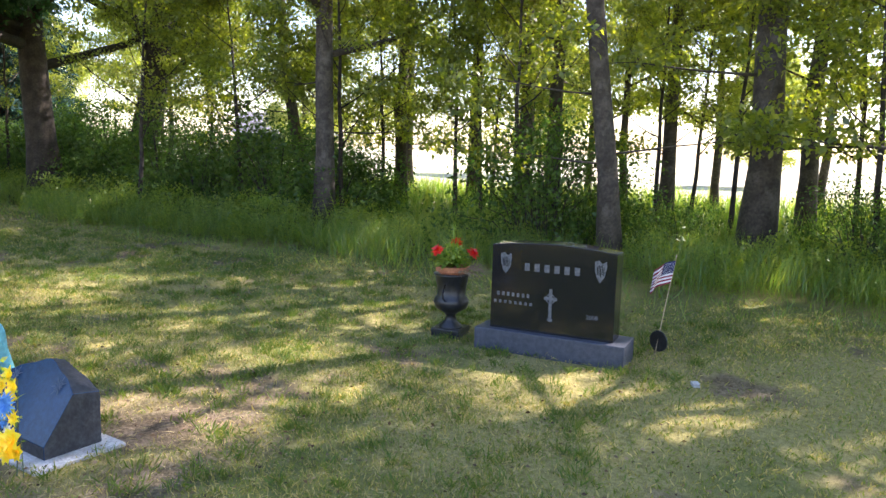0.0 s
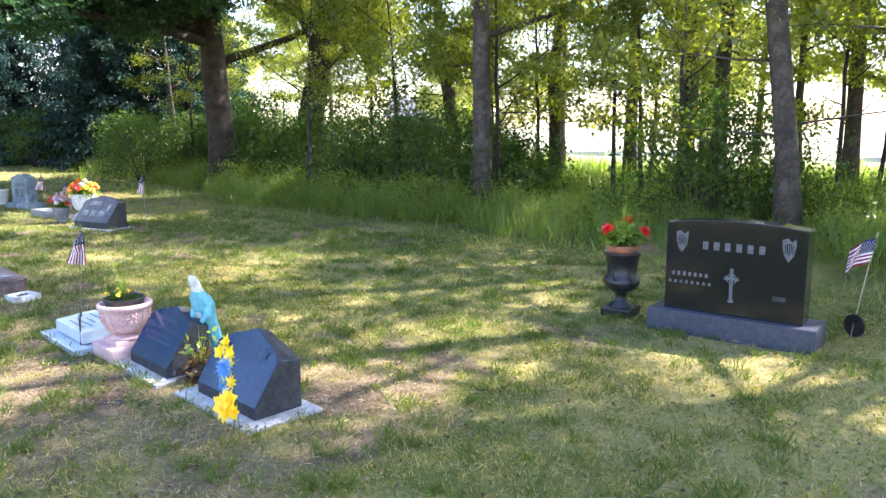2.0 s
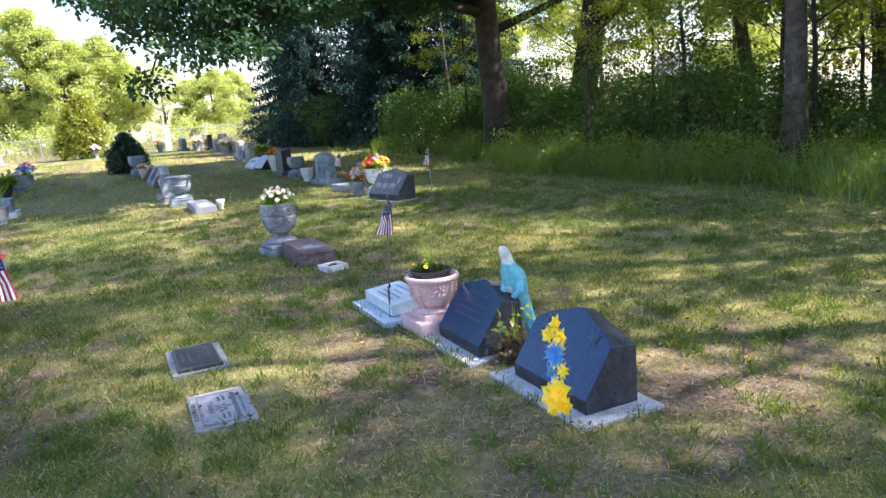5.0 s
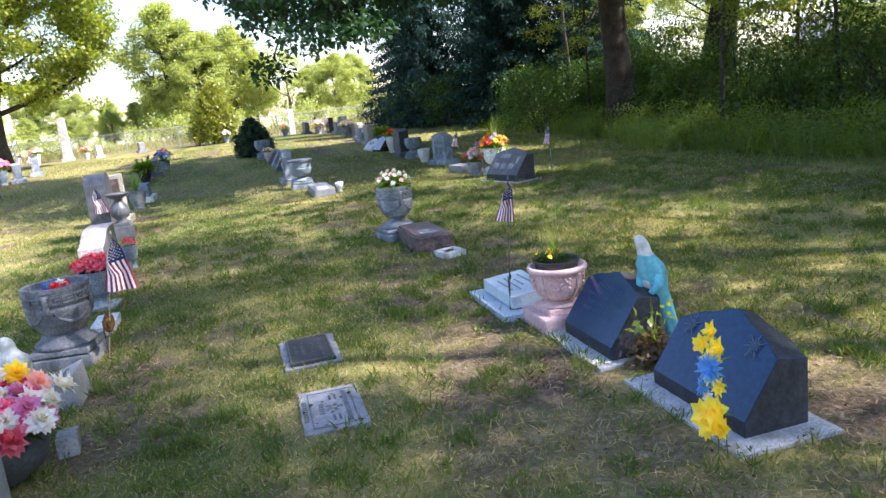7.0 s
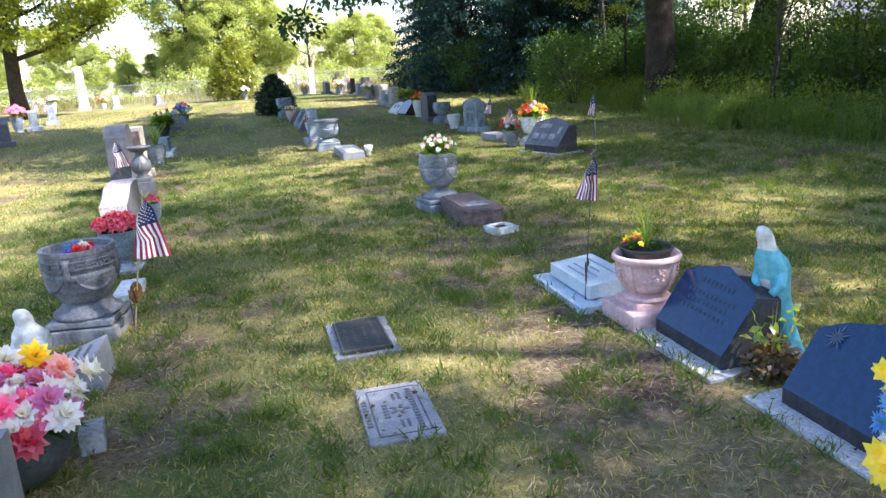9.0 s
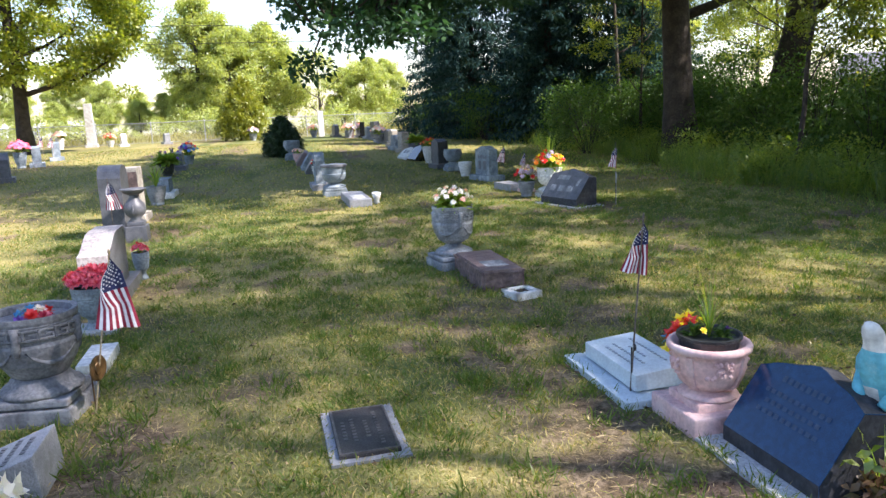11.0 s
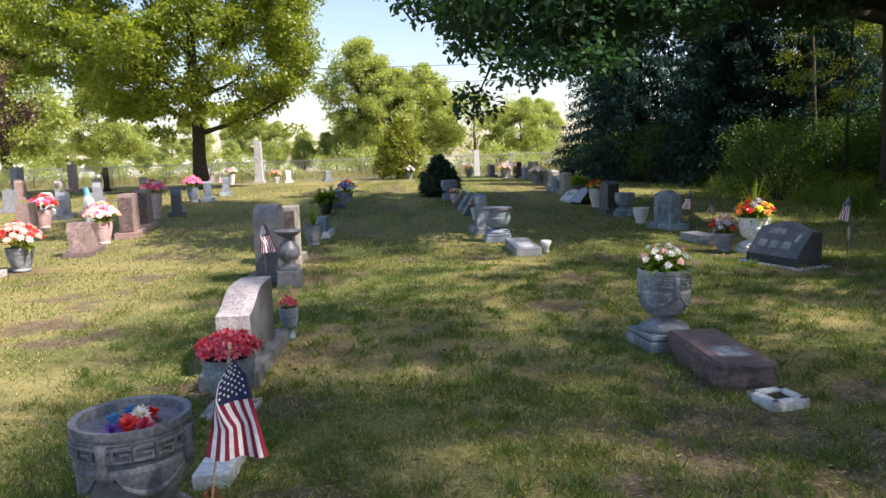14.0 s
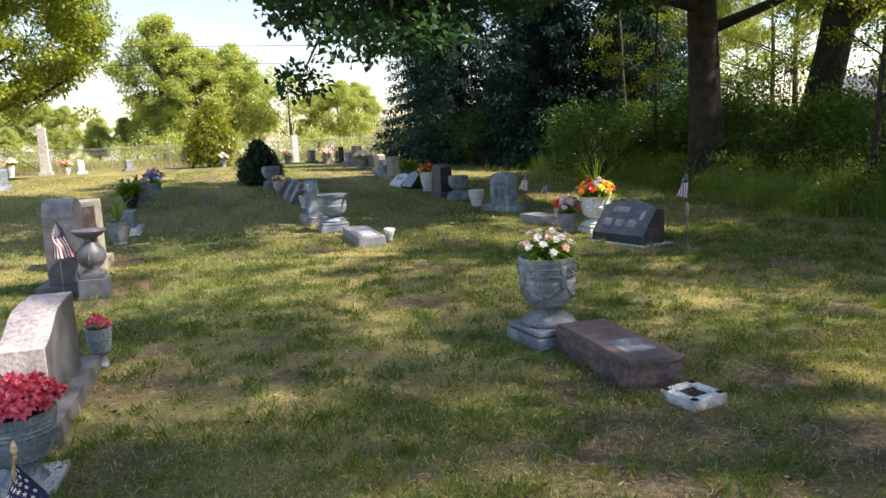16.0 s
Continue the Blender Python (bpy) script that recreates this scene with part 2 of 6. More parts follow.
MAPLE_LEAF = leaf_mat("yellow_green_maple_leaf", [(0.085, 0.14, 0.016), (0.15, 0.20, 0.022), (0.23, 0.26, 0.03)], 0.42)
# distant foliage lightened past leaf green: haze and sunshine put into the colour
HAZED_LEAF = leaf_mat("far_leaf_haze_paled", [(0.17, 0.23, 0.07), (0.24, 0.295, 0.10), (0.33, 0.365, 0.145)], 0.4)
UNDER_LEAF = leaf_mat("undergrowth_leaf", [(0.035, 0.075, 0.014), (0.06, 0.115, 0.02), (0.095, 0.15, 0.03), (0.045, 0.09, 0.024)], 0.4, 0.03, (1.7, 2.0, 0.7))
PURPLE_LEAF = leaf_mat("purple_leaf", [(0.045, 0.015, 0.025), (0.08, 0.03, 0.045), (0.10, 0.05, 0.05)], 0.3)
SPRUCE = leaf_mat("blue_spruce_needle", [(0.018, 0.044, 0.042), (0.032, 0.068, 0.066), (0.058, 0.105, 0.10)], 0.1, 0.0)
YEW = leaf_mat("dark_yew_needle", [(0.012, 0.034, 0.014), (0.02, 0.05, 0.02), (0.03, 0.065, 0.025)], 0.12)
ARBOR = leaf_mat("golden_arborvitae", [(0.15, 0.185, 0.02), (0.23, 0.25, 0.03), (0.12, 0.16, 0.02)], 0.25)
WEED = leaf_mat("weed_leaf", [(0.08, 0.145, 0.02), (0.13, 0.20, 0.028), (0.20, 0.25, 0.04)], 0.55)
TALL_GRASS = leaf_mat("tall_grass_blade", [(0.06, 0.13, 0.018), (0.10, 0.18, 0.026), (0.18, 0.22, 0.05)], 0.5)
MEADOW = leaf_mat("dry_meadow_grass", [(0.20, 0.20, 0.075), (0.30, 0.27, 0.12), (0.15, 0.18, 0.05)], 0.3, 0.02)
TUFT = leaf_mat("lawn_tuft_blade", [(0.05, 0.10, 0.018), (0.08, 0.135, 0.026), (0.13, 0.16, 0.045)], 0.35, 0.02)
BLADE = leaf_mat("lawn_blade", [(0.082, 0.135, 0.026), (0.14, 0.18, 0.044), (0.235, 0.225, 0.088), (0.41, 0.335, 0.17)], 0.3, 0.02)
STRAW = leaf_mat("dry_straw", [(0.30, 0.24, 0.12), (0.42, 0.35, 0.19), (0.22, 0.17, 0.09)], 0.15, 0.02)
FALLEN = leaf_mat("fallen_leaf", [(0.05, 0.03, 0.018), (0.12, 0.075, 0.04), (0.30, 0.23, 0.14), (0.04, 0.028, 0.018), (0.08, 0.05, 0.03)], 0.1, 0.02)
PLANT_GREEN = leaf_mat("pot_plant_leaf", [(0.08, 0.17, 0.02), (0.15, 0.25, 0.03), (0.25, 0.32, 0.06)], 0.4)
DRY_LEAF = leaf_mat("withered_leaf", [(0.09, 0.05, 0.025), (0.16, 0.09, 0.045), (0.06, 0.07, 0.025)], 0.2)
PETALS = {
    "red": leaf_mat("red_petal", [(0.50, 0.015, 0.015), (0.62, 0.04, 0.03)], 0.25),
    "crimson": leaf_mat("crimson_petal", [(0.34, 0.012, 0.045), (0.55, 0.05, 0.10), (0.62, 0.16, 0.22), (0.45, 0.02, 0.06)], 0.25),
    "pink": leaf_mat("pink_petal", [(0.70, 0.10, 0.32), (0.80, 0.25, 0.45)], 0.25),
    "rose": leaf_mat("pale_rose_petal", [(0.70, 0.42, 0.45), (0.78, 0.55, 0.56)], 0.25),
    "white": leaf_mat("white_petal", [(0.70, 0.67, 0.70), (0.80, 0.78, 0.79)], 0.15),
    "yellow": leaf_mat("yellow_petal", [(0.76, 0.60, 0.015), (0.82, 0.70, 0.04)], 0.25),
    "blue": leaf_mat("blue_petal", [(0.06, 0.22, 0.66), (0.12, 0.34, 0.76)], 0.25),
    "violet": leaf_mat("violet_petal", [(0.10, 0.03, 0.30), (0.20, 0.10, 0.42)], 0.25),
    "mauve": leaf_mat("mauve_petal", [(0.52, 0.16, 0.42), (0.66, 0.32, 0.54)], 0.25),
    "lilac": leaf_mat("lilac_petal", [(0.34, 0.28, 0.48), (0.46, 0.40, 0.58)], 0.25),
    "orange": leaf_mat("orange_petal", [(0.66, 0.20, 0.02), (0.76, 0.32, 0.04)], 0.25),
}

# ---------------------------------------------------------------- building helpers


class Shape:
    """Gathers vertices, faces and material slots of one mesh."""

    def __init__(self):
        self.v, self.f, self.m = [], [], []

    def add(self, verts, faces, slot=0):
        k = len(self.v)
        self.v += [tuple(p) for p in verts]
        self.f += [tuple(i + k for i in f) for f in faces]
        self.m += [slot] * len(faces)
        return self

    def box(self, c, s, rz=0.0, slot=0, top=1.0):
        x, y, z = s[0] / 2, s[1] / 2, s[2] / 2
        p = [(-x, -y, -z), (x, -y, -z), (x, y, -z), (-x, y, -z)] + [(a * top, b * top, z) for a, b in ((-x, -y), (x, -y), (x, y), (-x, y))]
        r = Matrix.Rotation(radians(rz), 3, "Z")
        return self.add([r @ Vector(q) + Vector(c) for q in p],
                        [(3, 2, 1, 0), (4, 5, 6, 7), (0, 1, 5, 4), (1, 2, 6, 5), (2, 3, 7, 6), (3, 0, 4, 7)], slot)

    def prism(self, outline, axis, a, b, slot=0):
        """An outline in the plane across an axis, drawn out from a to b."""
        def at(u, w, k):
            return (k, u, w) if axis == "x" else (u, k, w) if axis == "y" else (u, w, k)
        n = len(outline)
        verts = [at(u, w, a) for u, w in outline] + [at(u, w, b) for u, w in outline]
        faces = [tuple(range(n - 1, -1, -1)), tuple(range(n, 2 * n))]
        faces += [(i, (i + 1) % n, n + (i + 1) % n, n + i) for i in range(n)]
        return self.add(verts, faces, slot)

    def lathe(self, profile, seg=28, slot=0, c=(0, 0, 0), square=0.0, wave=None):
        """Turned about z; profile of (radius, height). square: 0 round to 1 square. wave: (count, depth)."""
        verts = []
        for r, z in profile:
            for i in range(seg):
                a = 2 * math.pi * i / seg
                k = 1.0
                if square:
                    k = (1 - square) + square / max(abs(math.cos(a)), abs(math.sin(a)))
                if wave:
                    k *= 1 + wave[1] * math.cos(wave[0] * a)
                verts.append((c[0] + r * k * math.cos(a), c[1] + r * k * math.sin(a), c[2] + z))
        faces = []
        for j in range(len(profile) - 1):
            for i in range(seg):
                n = (i + 1) % seg
                faces.append((j * seg + i, j * seg + n, (j + 1) * seg + n, (j + 1) * seg + i))
        faces.append(tuple(range(seg - 1, -1, -1)))
        faces.append(tuple((len(profile) - 1) * seg + i for i in range(seg)))
        return self.add(verts, faces, slot)

    def tube(self, pts, radii, seg=8, slot=0):
        verts, n = [], len(pts)
        pts = [Vector(p) for p in pts]
        for i, p in enumerate(pts):
            d = (pts[min(i + 1, n - 1)] - pts[max(i - 1, 0)]).normalized()
            u = d.orthogonal().normalized() if abs(d.z) < 0.9 else Vector((1, 0, 0)).cross(d).normalized()
            w = d.cross(u)
            r = radii[i] if isinstance(radii, (list, tuple)) else radii
            for k in range(seg):
                a = 2 * math.pi * k / seg
                verts.append(p + (u * math.cos(a) + w * math.sin(a)) * r)
        faces = [(j * seg + i, j * seg + (i + 1) % seg, (j + 1) * seg + (i + 1) % seg, (j + 1) * seg + i)
                 for j in range(n - 1) for i in range(seg)]
        faces += [tuple(range(seg - 1, -1, -1)), tuple((n - 1) * seg + i for i in range(seg))]
        return self.add(verts, faces, slot)

    def leaf(self, p, d, up, length, width, slot=0, curl=0.15):
        """One bent leaf or petal from p along d."""
        p, d = Vector(p), Vector(d).normalized()
        s = d.cross(Vector(up))
        s = s.normalized() if s.length > 1e-3 else d.orthogonal().normalized()
        n = s.cross(d)
        mid = p + d * length * 0.5
        return self.add([p, mid - s * width / 2 + n * curl * length * 0.4, mid + n * curl * length * 0.15, mid + s * width / 2 + n * curl * length * 0.4,
                         p + d * length - n * curl * length], [(0, 2, 1), (0, 3, 2), (1, 2, 4), (2, 3, 4)], slot)

    def blossom(self, c, r, rings=((6, 0.25), (5, 0.8)), face=(0, 0, 1), slot=0, wide=0.75, rnd=random):
        """Rings of (petals, lift) round c, opening towards face."""
        face = Vector(face).normalized()
        u = face.orthogonal().normalized()
        w = face.cross(u)
        for count, lift in rings:
            a0 = rnd.random() * 6
            for i in range(count):
                a = a0 + 2 * math.pi * i / count + rnd.uniform(-0.15, 0.15)
                d = (u * math.cos(a) + w * math.sin(a)) * (1 - lift * 0.6) + face * lift
                self.leaf(Vector(c), d, face, r * rnd.uniform(0.85, 1.1), r * wide, slot, 0.2)
        return self


def mesh_of(name, shape, mats, bevel=0.0, smooth=False, rough=0.0, cuts=0):
    me = bpy.data.meshes.new(name)
    me.from_pydata([tuple(p) for p in shape.v], [], shape.f)
    for m in mats if isinstance(mats, (list, tuple)) else [mats]:
        me.materials.append(m)
    me.polygons.foreach_set("material_index", shape.m)
    if bevel or cuts or rough:
        bm = bmesh.new()
        bm.from_mesh(me)
        if cuts:
            bmesh.ops.subdivide_edges(bm, edges=bm.edges[:], cuts=cuts, use_grid_fill=True)
        if bevel:
            e = [x for x in bm.edges if len(x.link_faces) == 2 and x.calc_face_angle(0) > 0.5]
            bmesh.ops.bevel(bm, geom=e, offset=bevel, segments=2, profile=0.6, affect="EDGES", clamp_overlap=True)
        if rough:
            for v in bm.verts:
                v.co += noise.noise_vector(v.co * 9) * rough + noise.noise_vector(v.co * 31) * rough * 0.4
        bm.to_mesh(me)
        bm.free()
    if smooth:
        me.polygons.foreach_set("use_smooth", [True] * len(me.polygons))
    me.update()
    return me


def part(name, shape, mats, parent, label="", **how):
    """One mesh under a thing or a part."""
    ob = new(name, mesh_of(name, shape, mats, **how))
    ob.parent = parent
    if label:
        tagged(ob, label)
    return ob


def thing(name, x, y, rz, label, category, group="", z=None):
    """An Empty at the thing's base, on the ground."""
    ob = new(name)
    ob.empty_display_size = 0.1
    ob.matrix_world = pose(x, y, rise(x, y) if z is None else z, 0, 0, rz)
    return tagged(ob, label, category, group)


def smooth01(a):
    a = np.clip(a, 0, 1)
    return a * a * (3 - 2 * a)


def rise(x, y):
    """Height of the lawn: level near by, a gentle rise towards the far fence."""
    return float(0.5 * smooth01((y - 18) / 20))


_lattice = np.random.RandomState(5).rand(64, 64)


def soft_noise(x, y, size, octaves=3):
    """Smooth value noise over the plan, 0 to 1; size in metres."""
    total, amp, norm = 0.0, 1.0, 0.0
    for o in range(octaves):
        u, w = np.asarray(x) / size * 2 ** o + 17.3 * o, np.asarray(y) / size * 2 ** o + 9.1 * o
        i, j = np.floor(u).astype(int), np.floor(w).astype(int)
        a, b = u - i, w - j
        a, b = a * a * (3 - 2 * a), b * b * (3 - 2 * b)
        g = _lattice
        total = total + amp * ((g[i % 64, j % 64] * (1 - a) + g[(i + 1) % 64, j % 64] * a) * (1 - b)
                               + (g[i % 64, (j + 1) % 64] * (1 - a) + g[(i + 1) % 64, (j + 1) % 64] * a) * b)
        norm += amp
        amp *= 0.55
    return total / norm


# worn earth: x, y, radius, strength
BARE = [(2.05, 5.0, 0.55, 1.0), (3.05, 3.75, 0.75, 0.9), (2.0, 4.1, 0.5, 0.7), (2.15, 8.3, 0.8, 0.8), (1.75, 7.2, 0.5, 0.7), (-0.55, 5.4, 0.5, 0.8),
        (-0.6, 6.7, 0.4, 0.9), (-0.85, 10.4, 0.6, 0.7), (-1.25, 14.5, 0.7, 0.8), (1.2, 3.0, 0.6, 0.5), (2.6, 5.2, 0.35, 1.0), (1.3, 8.3, 0.5, 0.6),
        (1.9, 9.2, 0.4, 0.7), (0.3, 2.6, 0.7, 0.4), (-0.9, 9.0, 0.4, 0.6), (0.65, 5.2, 0.5, 0.3), (1.2, 7.6, 0.25, 0.9), (1.5, 4.6, 0.5, 0.6), (1.55, 8.0, 0.6, 0.8), (2.8, 7.9, 0.5, 0.8), (2.1, 7.5, 0.5, 0.7), (0.9, 9.6, 0.4, 0.5), (1.7, 6.1, 0.45, 0.8), (2.5, 9.2, 0.7, 0.6), (3.3, 4.3, 0.5, 0.6), (0.2, 4.2, 0.4, 0.5), (-0.5, 7.6, 0.35, 0.7), (1.75, 5.5, 0.5, 0.9), (1.95, 6.15, 0.4, 0.9), (1.55, 5.0, 0.5, 0.8), (-0.72, 6.25, 0.4, 0.9), (-0.45, 5.8, 0.45, 0.8), (1.3, 4.2, 0.45, 0.7), (1.9, 3.3, 0.6, 0.7), (2.6, 3.2, 0.5, 0.8)]


def soil_at(x, y):
    s = np.zeros(np.shape(x))
    n = soft_noise(x, y, 0.35, 4)
    for cx, cy, r, k in BARE:
        d = np.sqrt((x - cx) ** 2 + (y - cy) ** 2)
        s = np.maximum(s, k * smooth01(1.25 - d / r + (n - 0.5) * 1.4))
    spots = smooth01((soft_noise(x + 40, y, 0.8, 4) - 0.62) / 0.09) * 0.8
    return np.maximum(s, spots) * (np.asarray(x) < 9)


def dry_at(x, y):
    broad = smooth01((soft_noise(x, y + 70, 1.6, 4) - 0.40) / 0.22)
    open_lawn = 0.6 * smooth01((-2.4 - np.asarray(x)) / 2.0) + 0.4 * smooth01((np.asarray(x) - 2.2) / 1.5) * smooth01((6.5 - np.asarray(y)) / 2.0)
    return np.clip((broad + open_lawn) * (0.35 + 0.9 * soft_noise(x + 3, y, 0.28, 3)), 0, 0.9)


# ---------------------------------------------------------------- ground
def steps(fine_a, fine_b, fine, far):
    mid = np.arange(fine_a, fine_b + 1e-6, fine)
    out, d = [], fine
    p = fine_b
    right = []
    while p < far:
        d *= 1.18
        p += d
        right.append(p)
    d, p, left = fine, fine_a, []
    while p > -far:
        d *= 1.18
        p -= d
        left.append(p)
    return np.array(left[::-1] + list(mid) + right)


gx, gy = steps(-3.5, 9.5, 0.09, 2500.0), steps(0.5, 15, 0.09, 2500.0)
GX, GY = np.meshgrid(gx, gy)
near = (np.abs(GX - 3) < 14) & (GY > -10) & (GY < 40)
GZ = 0.5 * smooth01((GY - 18) / 20) + near * ((soft_noise(GX, GY, 0.5, 3) - 0.5) * 0.022 - 0.006 - soil_at(GX, GY) * 0.008)
ground_mesh = bpy.data.meshes.new("ground")
nx, ny = len(gx), len(gy)
idx = np.arange(nx * ny).reshape(ny, nx)
quads = np.stack([idx[:-1, :-1], idx[:-1, 1:], idx[1:, 1:], idx[1:, :-1]], -1).reshape(-1, 4)
ground_mesh.from_pydata(np.stack([GX, GY, GZ], -1).reshape(-1, 3).tolist(), [], quads.tolist())
ground_mesh.materials.append(LAWN)
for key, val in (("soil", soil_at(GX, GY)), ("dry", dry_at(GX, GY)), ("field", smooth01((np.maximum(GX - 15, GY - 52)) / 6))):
    at = ground_mesh.attributes.new(key, "FLOAT", "POINT")
    at.data.foreach_set("value", val.reshape(-1).astype(np.float32))
ground_mesh.polygons.foreach_set("use_smooth", [True] * len(ground_mesh.polygons))
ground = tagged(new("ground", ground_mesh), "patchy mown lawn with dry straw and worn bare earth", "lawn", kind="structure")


def cards(name, P, D, S, L, W, material, kind_label, category, bend=0.25, parent=None):
    """Many bent blades or leaves as one mesh: at P along D, with side S, length L and width W."""
    n = len(P)
    Nn = np.cross(S, D)
    v = np.empty((n, 4, 3), np.float32)
    v[:, 0] = P
    v[:, 1] = P + D * (L * 0.5)[:, None] - S * (W * 0.5)[:, None] + Nn * (L * bend * 0.3)[:, None]
    v[:, 2] = P + D * (L * 0.5)[:, None] + S * (W * 0.5)[:, None] + Nn * (L * bend * 0.3)[:, None]
    v[:, 3] = P + D * L[:, None] - Nn * (L * bend * 0.6)[:, None]
    me = bpy.data.meshes.new(name)
    me.vertices.add(n * 4)
    me.vertices.foreach_set("co", v.reshape(-1))
    k = np.arange(n)[:, None] * 4
    tri = np.concatenate([k + [0, 2, 1], k + [1, 2, 3]], 1).reshape(-1, 3)
    me.loops.add(tri.size)
    me.loops.foreach_set("vertex_index", tri.reshape(-1).astype(np.int32))
    me.polygons.add(len(tri))
    me.polygons.foreach_set("loop_start", np.arange(0, tri.size, 3, dtype=np.int32))
    me.materials.append(material)
    me.update(calc_edges=True)
    ob = new(name, me)
    if parent:
        ob.parent = parent
    else:
        tagged(ob, kind_label, category, kind="stuff")
    return ob


def unit(a):
    return a / np.maximum(np.linalg.norm(a, axis=1, keepdims=True), 1e-6)


def blades(name, seed, count, x0, x1, y0, y1, lo, hi, wide, material, label, keep=None, lean=0.5, category="grass"):
    r = np.random.RandomState(seed)
    x, y = r.uniform(x0, x1, count), r.uniform(y0, y1, count)
    if keep is not None:
        ok = r.rand(count) < keep(x, y)
        x, y = x[ok], y[ok]
    n = len(x)
    z = 0.5 * smooth01((y - 18) / 20) - 0.012
    P = np.stack([x, y, z], 1)
    D = unit(np.stack([r.normal(0, lean, n), r.normal(0, lean, n), np.ones(n)], 1))
    S = unit(np.cross(D, r.normal(0, 1, (n, 3))))
    return cards(name, P, D, S, r.uniform(lo, hi, n), r.uniform(0.6, 1.2, n) * wide, material, label, category)


# stone footprints where nothing grows: x, y, half width, half depth
STONES = [(0.645, 6.27, 0.20, 0.32), (0.665, 5.19, 0.18, 0.305), (2.56, 4.19, 0.27, 0.49), (2.53, 5.29, 0.26, 0.39), (2.36, 6.53, 0.27, 0.42), (2.43, 5.87, 0.2, 0.2), (2.335, 9.44, 0.19, 0.5), (-1.12, 7.2, 0.22, 0.22)]


def bare_of_stone(x, y):
    free = np.ones(np.shape(x))
    for cx, cy, hx, hy in STONES:
        free = free * ((np.abs(x - cx) > hx - 0.02) | (np.abs(y - cy) > hy - 0.02))
    return free


def lawn_keep(x, y):
    return bare_of_stone(x, y) * np.clip(1.0 - soil_at(x, y) * 1.1, 0.03, 1) * (0.25 + 0.75 * soft_noise(x + 9, y, 0.5, 3)) * (1 - 0.45 * dry_at(x, y))


blades("lawn_grass", 1, 330000, -2.6, 5.2, 1.6, 9.5, 0.02, 0.06, 0.006, BLADE, "short patchy lawn grass between the graves", lawn_keep, 0.8)
blades("lawn_grass", 2, 200000, -3.5, 9.6, 0.5, 17, 0.025, 0.065, 0.010, BLADE, "short patchy lawn grass between the graves", lawn_keep, 0.8)
blades("lawn_grass", 31, 90000, 2.0, 10.2, -3.5, 1.8, 0.025, 0.065, 0.010, BLADE, "short patchy lawn grass between the graves", lawn_keep, 0.8)
blades("lawn_grass", 32, 90000, -14, -3.2, 7.5, 16, 0.025, 0.07, 0.014, BLADE, "short patchy lawn grass between the graves", lawn_keep, 0.8)
blades("lawn_grass", 3, 160000, -16, 11, 15, 40, 0.03, 0.08, 0.022, BLADE, "short patchy lawn grass between the graves", lawn_keep, 0.8)


rt0 = np.random.RandomState(77)
tuft_x, tuft_y = np.repeat(rt0.uniform(-2.8, 8.5, 2300), 34), np.repeat(rt0.uniform(1.2, 15, 2300), 34)
tuft_x, tuft_y = tuft_x + rt0.normal(0, 0.045, len(tuft_x)), tuft_y + rt0.normal(0, 0.045, len(tuft_y))
ok = bare_of_stone(tuft_x, tuft_y) > 0
tuft_x, tuft_y = tuft_x[ok], tuft_y[ok]
tn = len(tuft_x)
tuft_d = unit(np.stack([rt0.normal(0, 0.7, tn), rt0.normal(0, 0.7, tn), np.ones(tn)], 1))
cards("grass_tufts", np.stack([tuft_x, tuft_y, np.full(tn, -0.012)], 1), tuft_d, unit(np.cross(tuft_d, rt0.normal(0, 1, (tn, 3)))), rt0.uniform(0.05, 0.12, tn), rt0.uniform(0.005, 0.010, tn), TUFT, "scattered fresher tufts in the patchy lawn", "grass")
tn = 70000
tx, ty = rt0.uniform(-2.8, 8, tn), rt0.uniform(1.4, 13, tn)
ok = rt0.rand(tn) < (0.25 + 0.6 * dry_at(tx, ty)) * bare_of_stone(tx, ty)
tx, ty = tx[ok], ty[ok]
tn = len(tx)
tuft_d = unit(np.stack([rt0.normal(0, 1, tn), rt0.normal(0, 1, tn), rt0.uniform(0.0, 0.25, tn)], 1))
cards("straw_litter", np.stack([tx, ty, rt0.uniform(0.004, 0.02, tn)], 1), tuft_d, unit(np.cross(tuft_d, rt0.normal(0, 0.4, (tn, 3)) + [0, 0, 1])), rt0.uniform(0.03, 0.09, tn), rt0.uniform(0.003, 0.006, tn), STRAW, "dry straw lying in the thin lawn", "straw", 0.1)

tn = 9000
tx, ty = rt0.uniform(-2.8, 9, tn), rt0.uniform(0.5, 14, tn)
tuft_d = unit(np.stack([rt0.normal(0, 1, tn), rt0.normal(0, 1, tn), rt0.uniform(-0.1, 0.3, tn)], 1))
cards("fallen_leaves", np.stack([tx, ty, rt0.uniform(0.012, 0.03, tn)], 1), tuft_d, unit(np.cross(tuft_d, rt0.normal(0, 0.5, (tn, 3)) + [0, 0, 1])), rt0.uniform(0.018, 0.045, tn), rt0.uniform(0.010, 0.026, tn), FALLEN, "scattered dry fallen leaves in the lawn", "leaves", 0.3)


def edge_x(y):
    """Where the mown lawn ends at the wood."""
    return np.interp(y, [-12, 0, 2.4, 7, 12.5, 22, 30, 45], [10.2, 10.0, 9.9, 9.2, 9.0, 10.2, 9.6, 9.6]) + (soft_noise(y, y * 0 + 3, 1.5, 3) - 0.5) * 1.6


def wood_keep(x, y):
    return smooth01((x - edge_x(y)) / 0.7) * (0.15 + 0.85 * smooth01((soft_noise(x, y + 30, 1.4, 3) - 0.25) / 0.3))


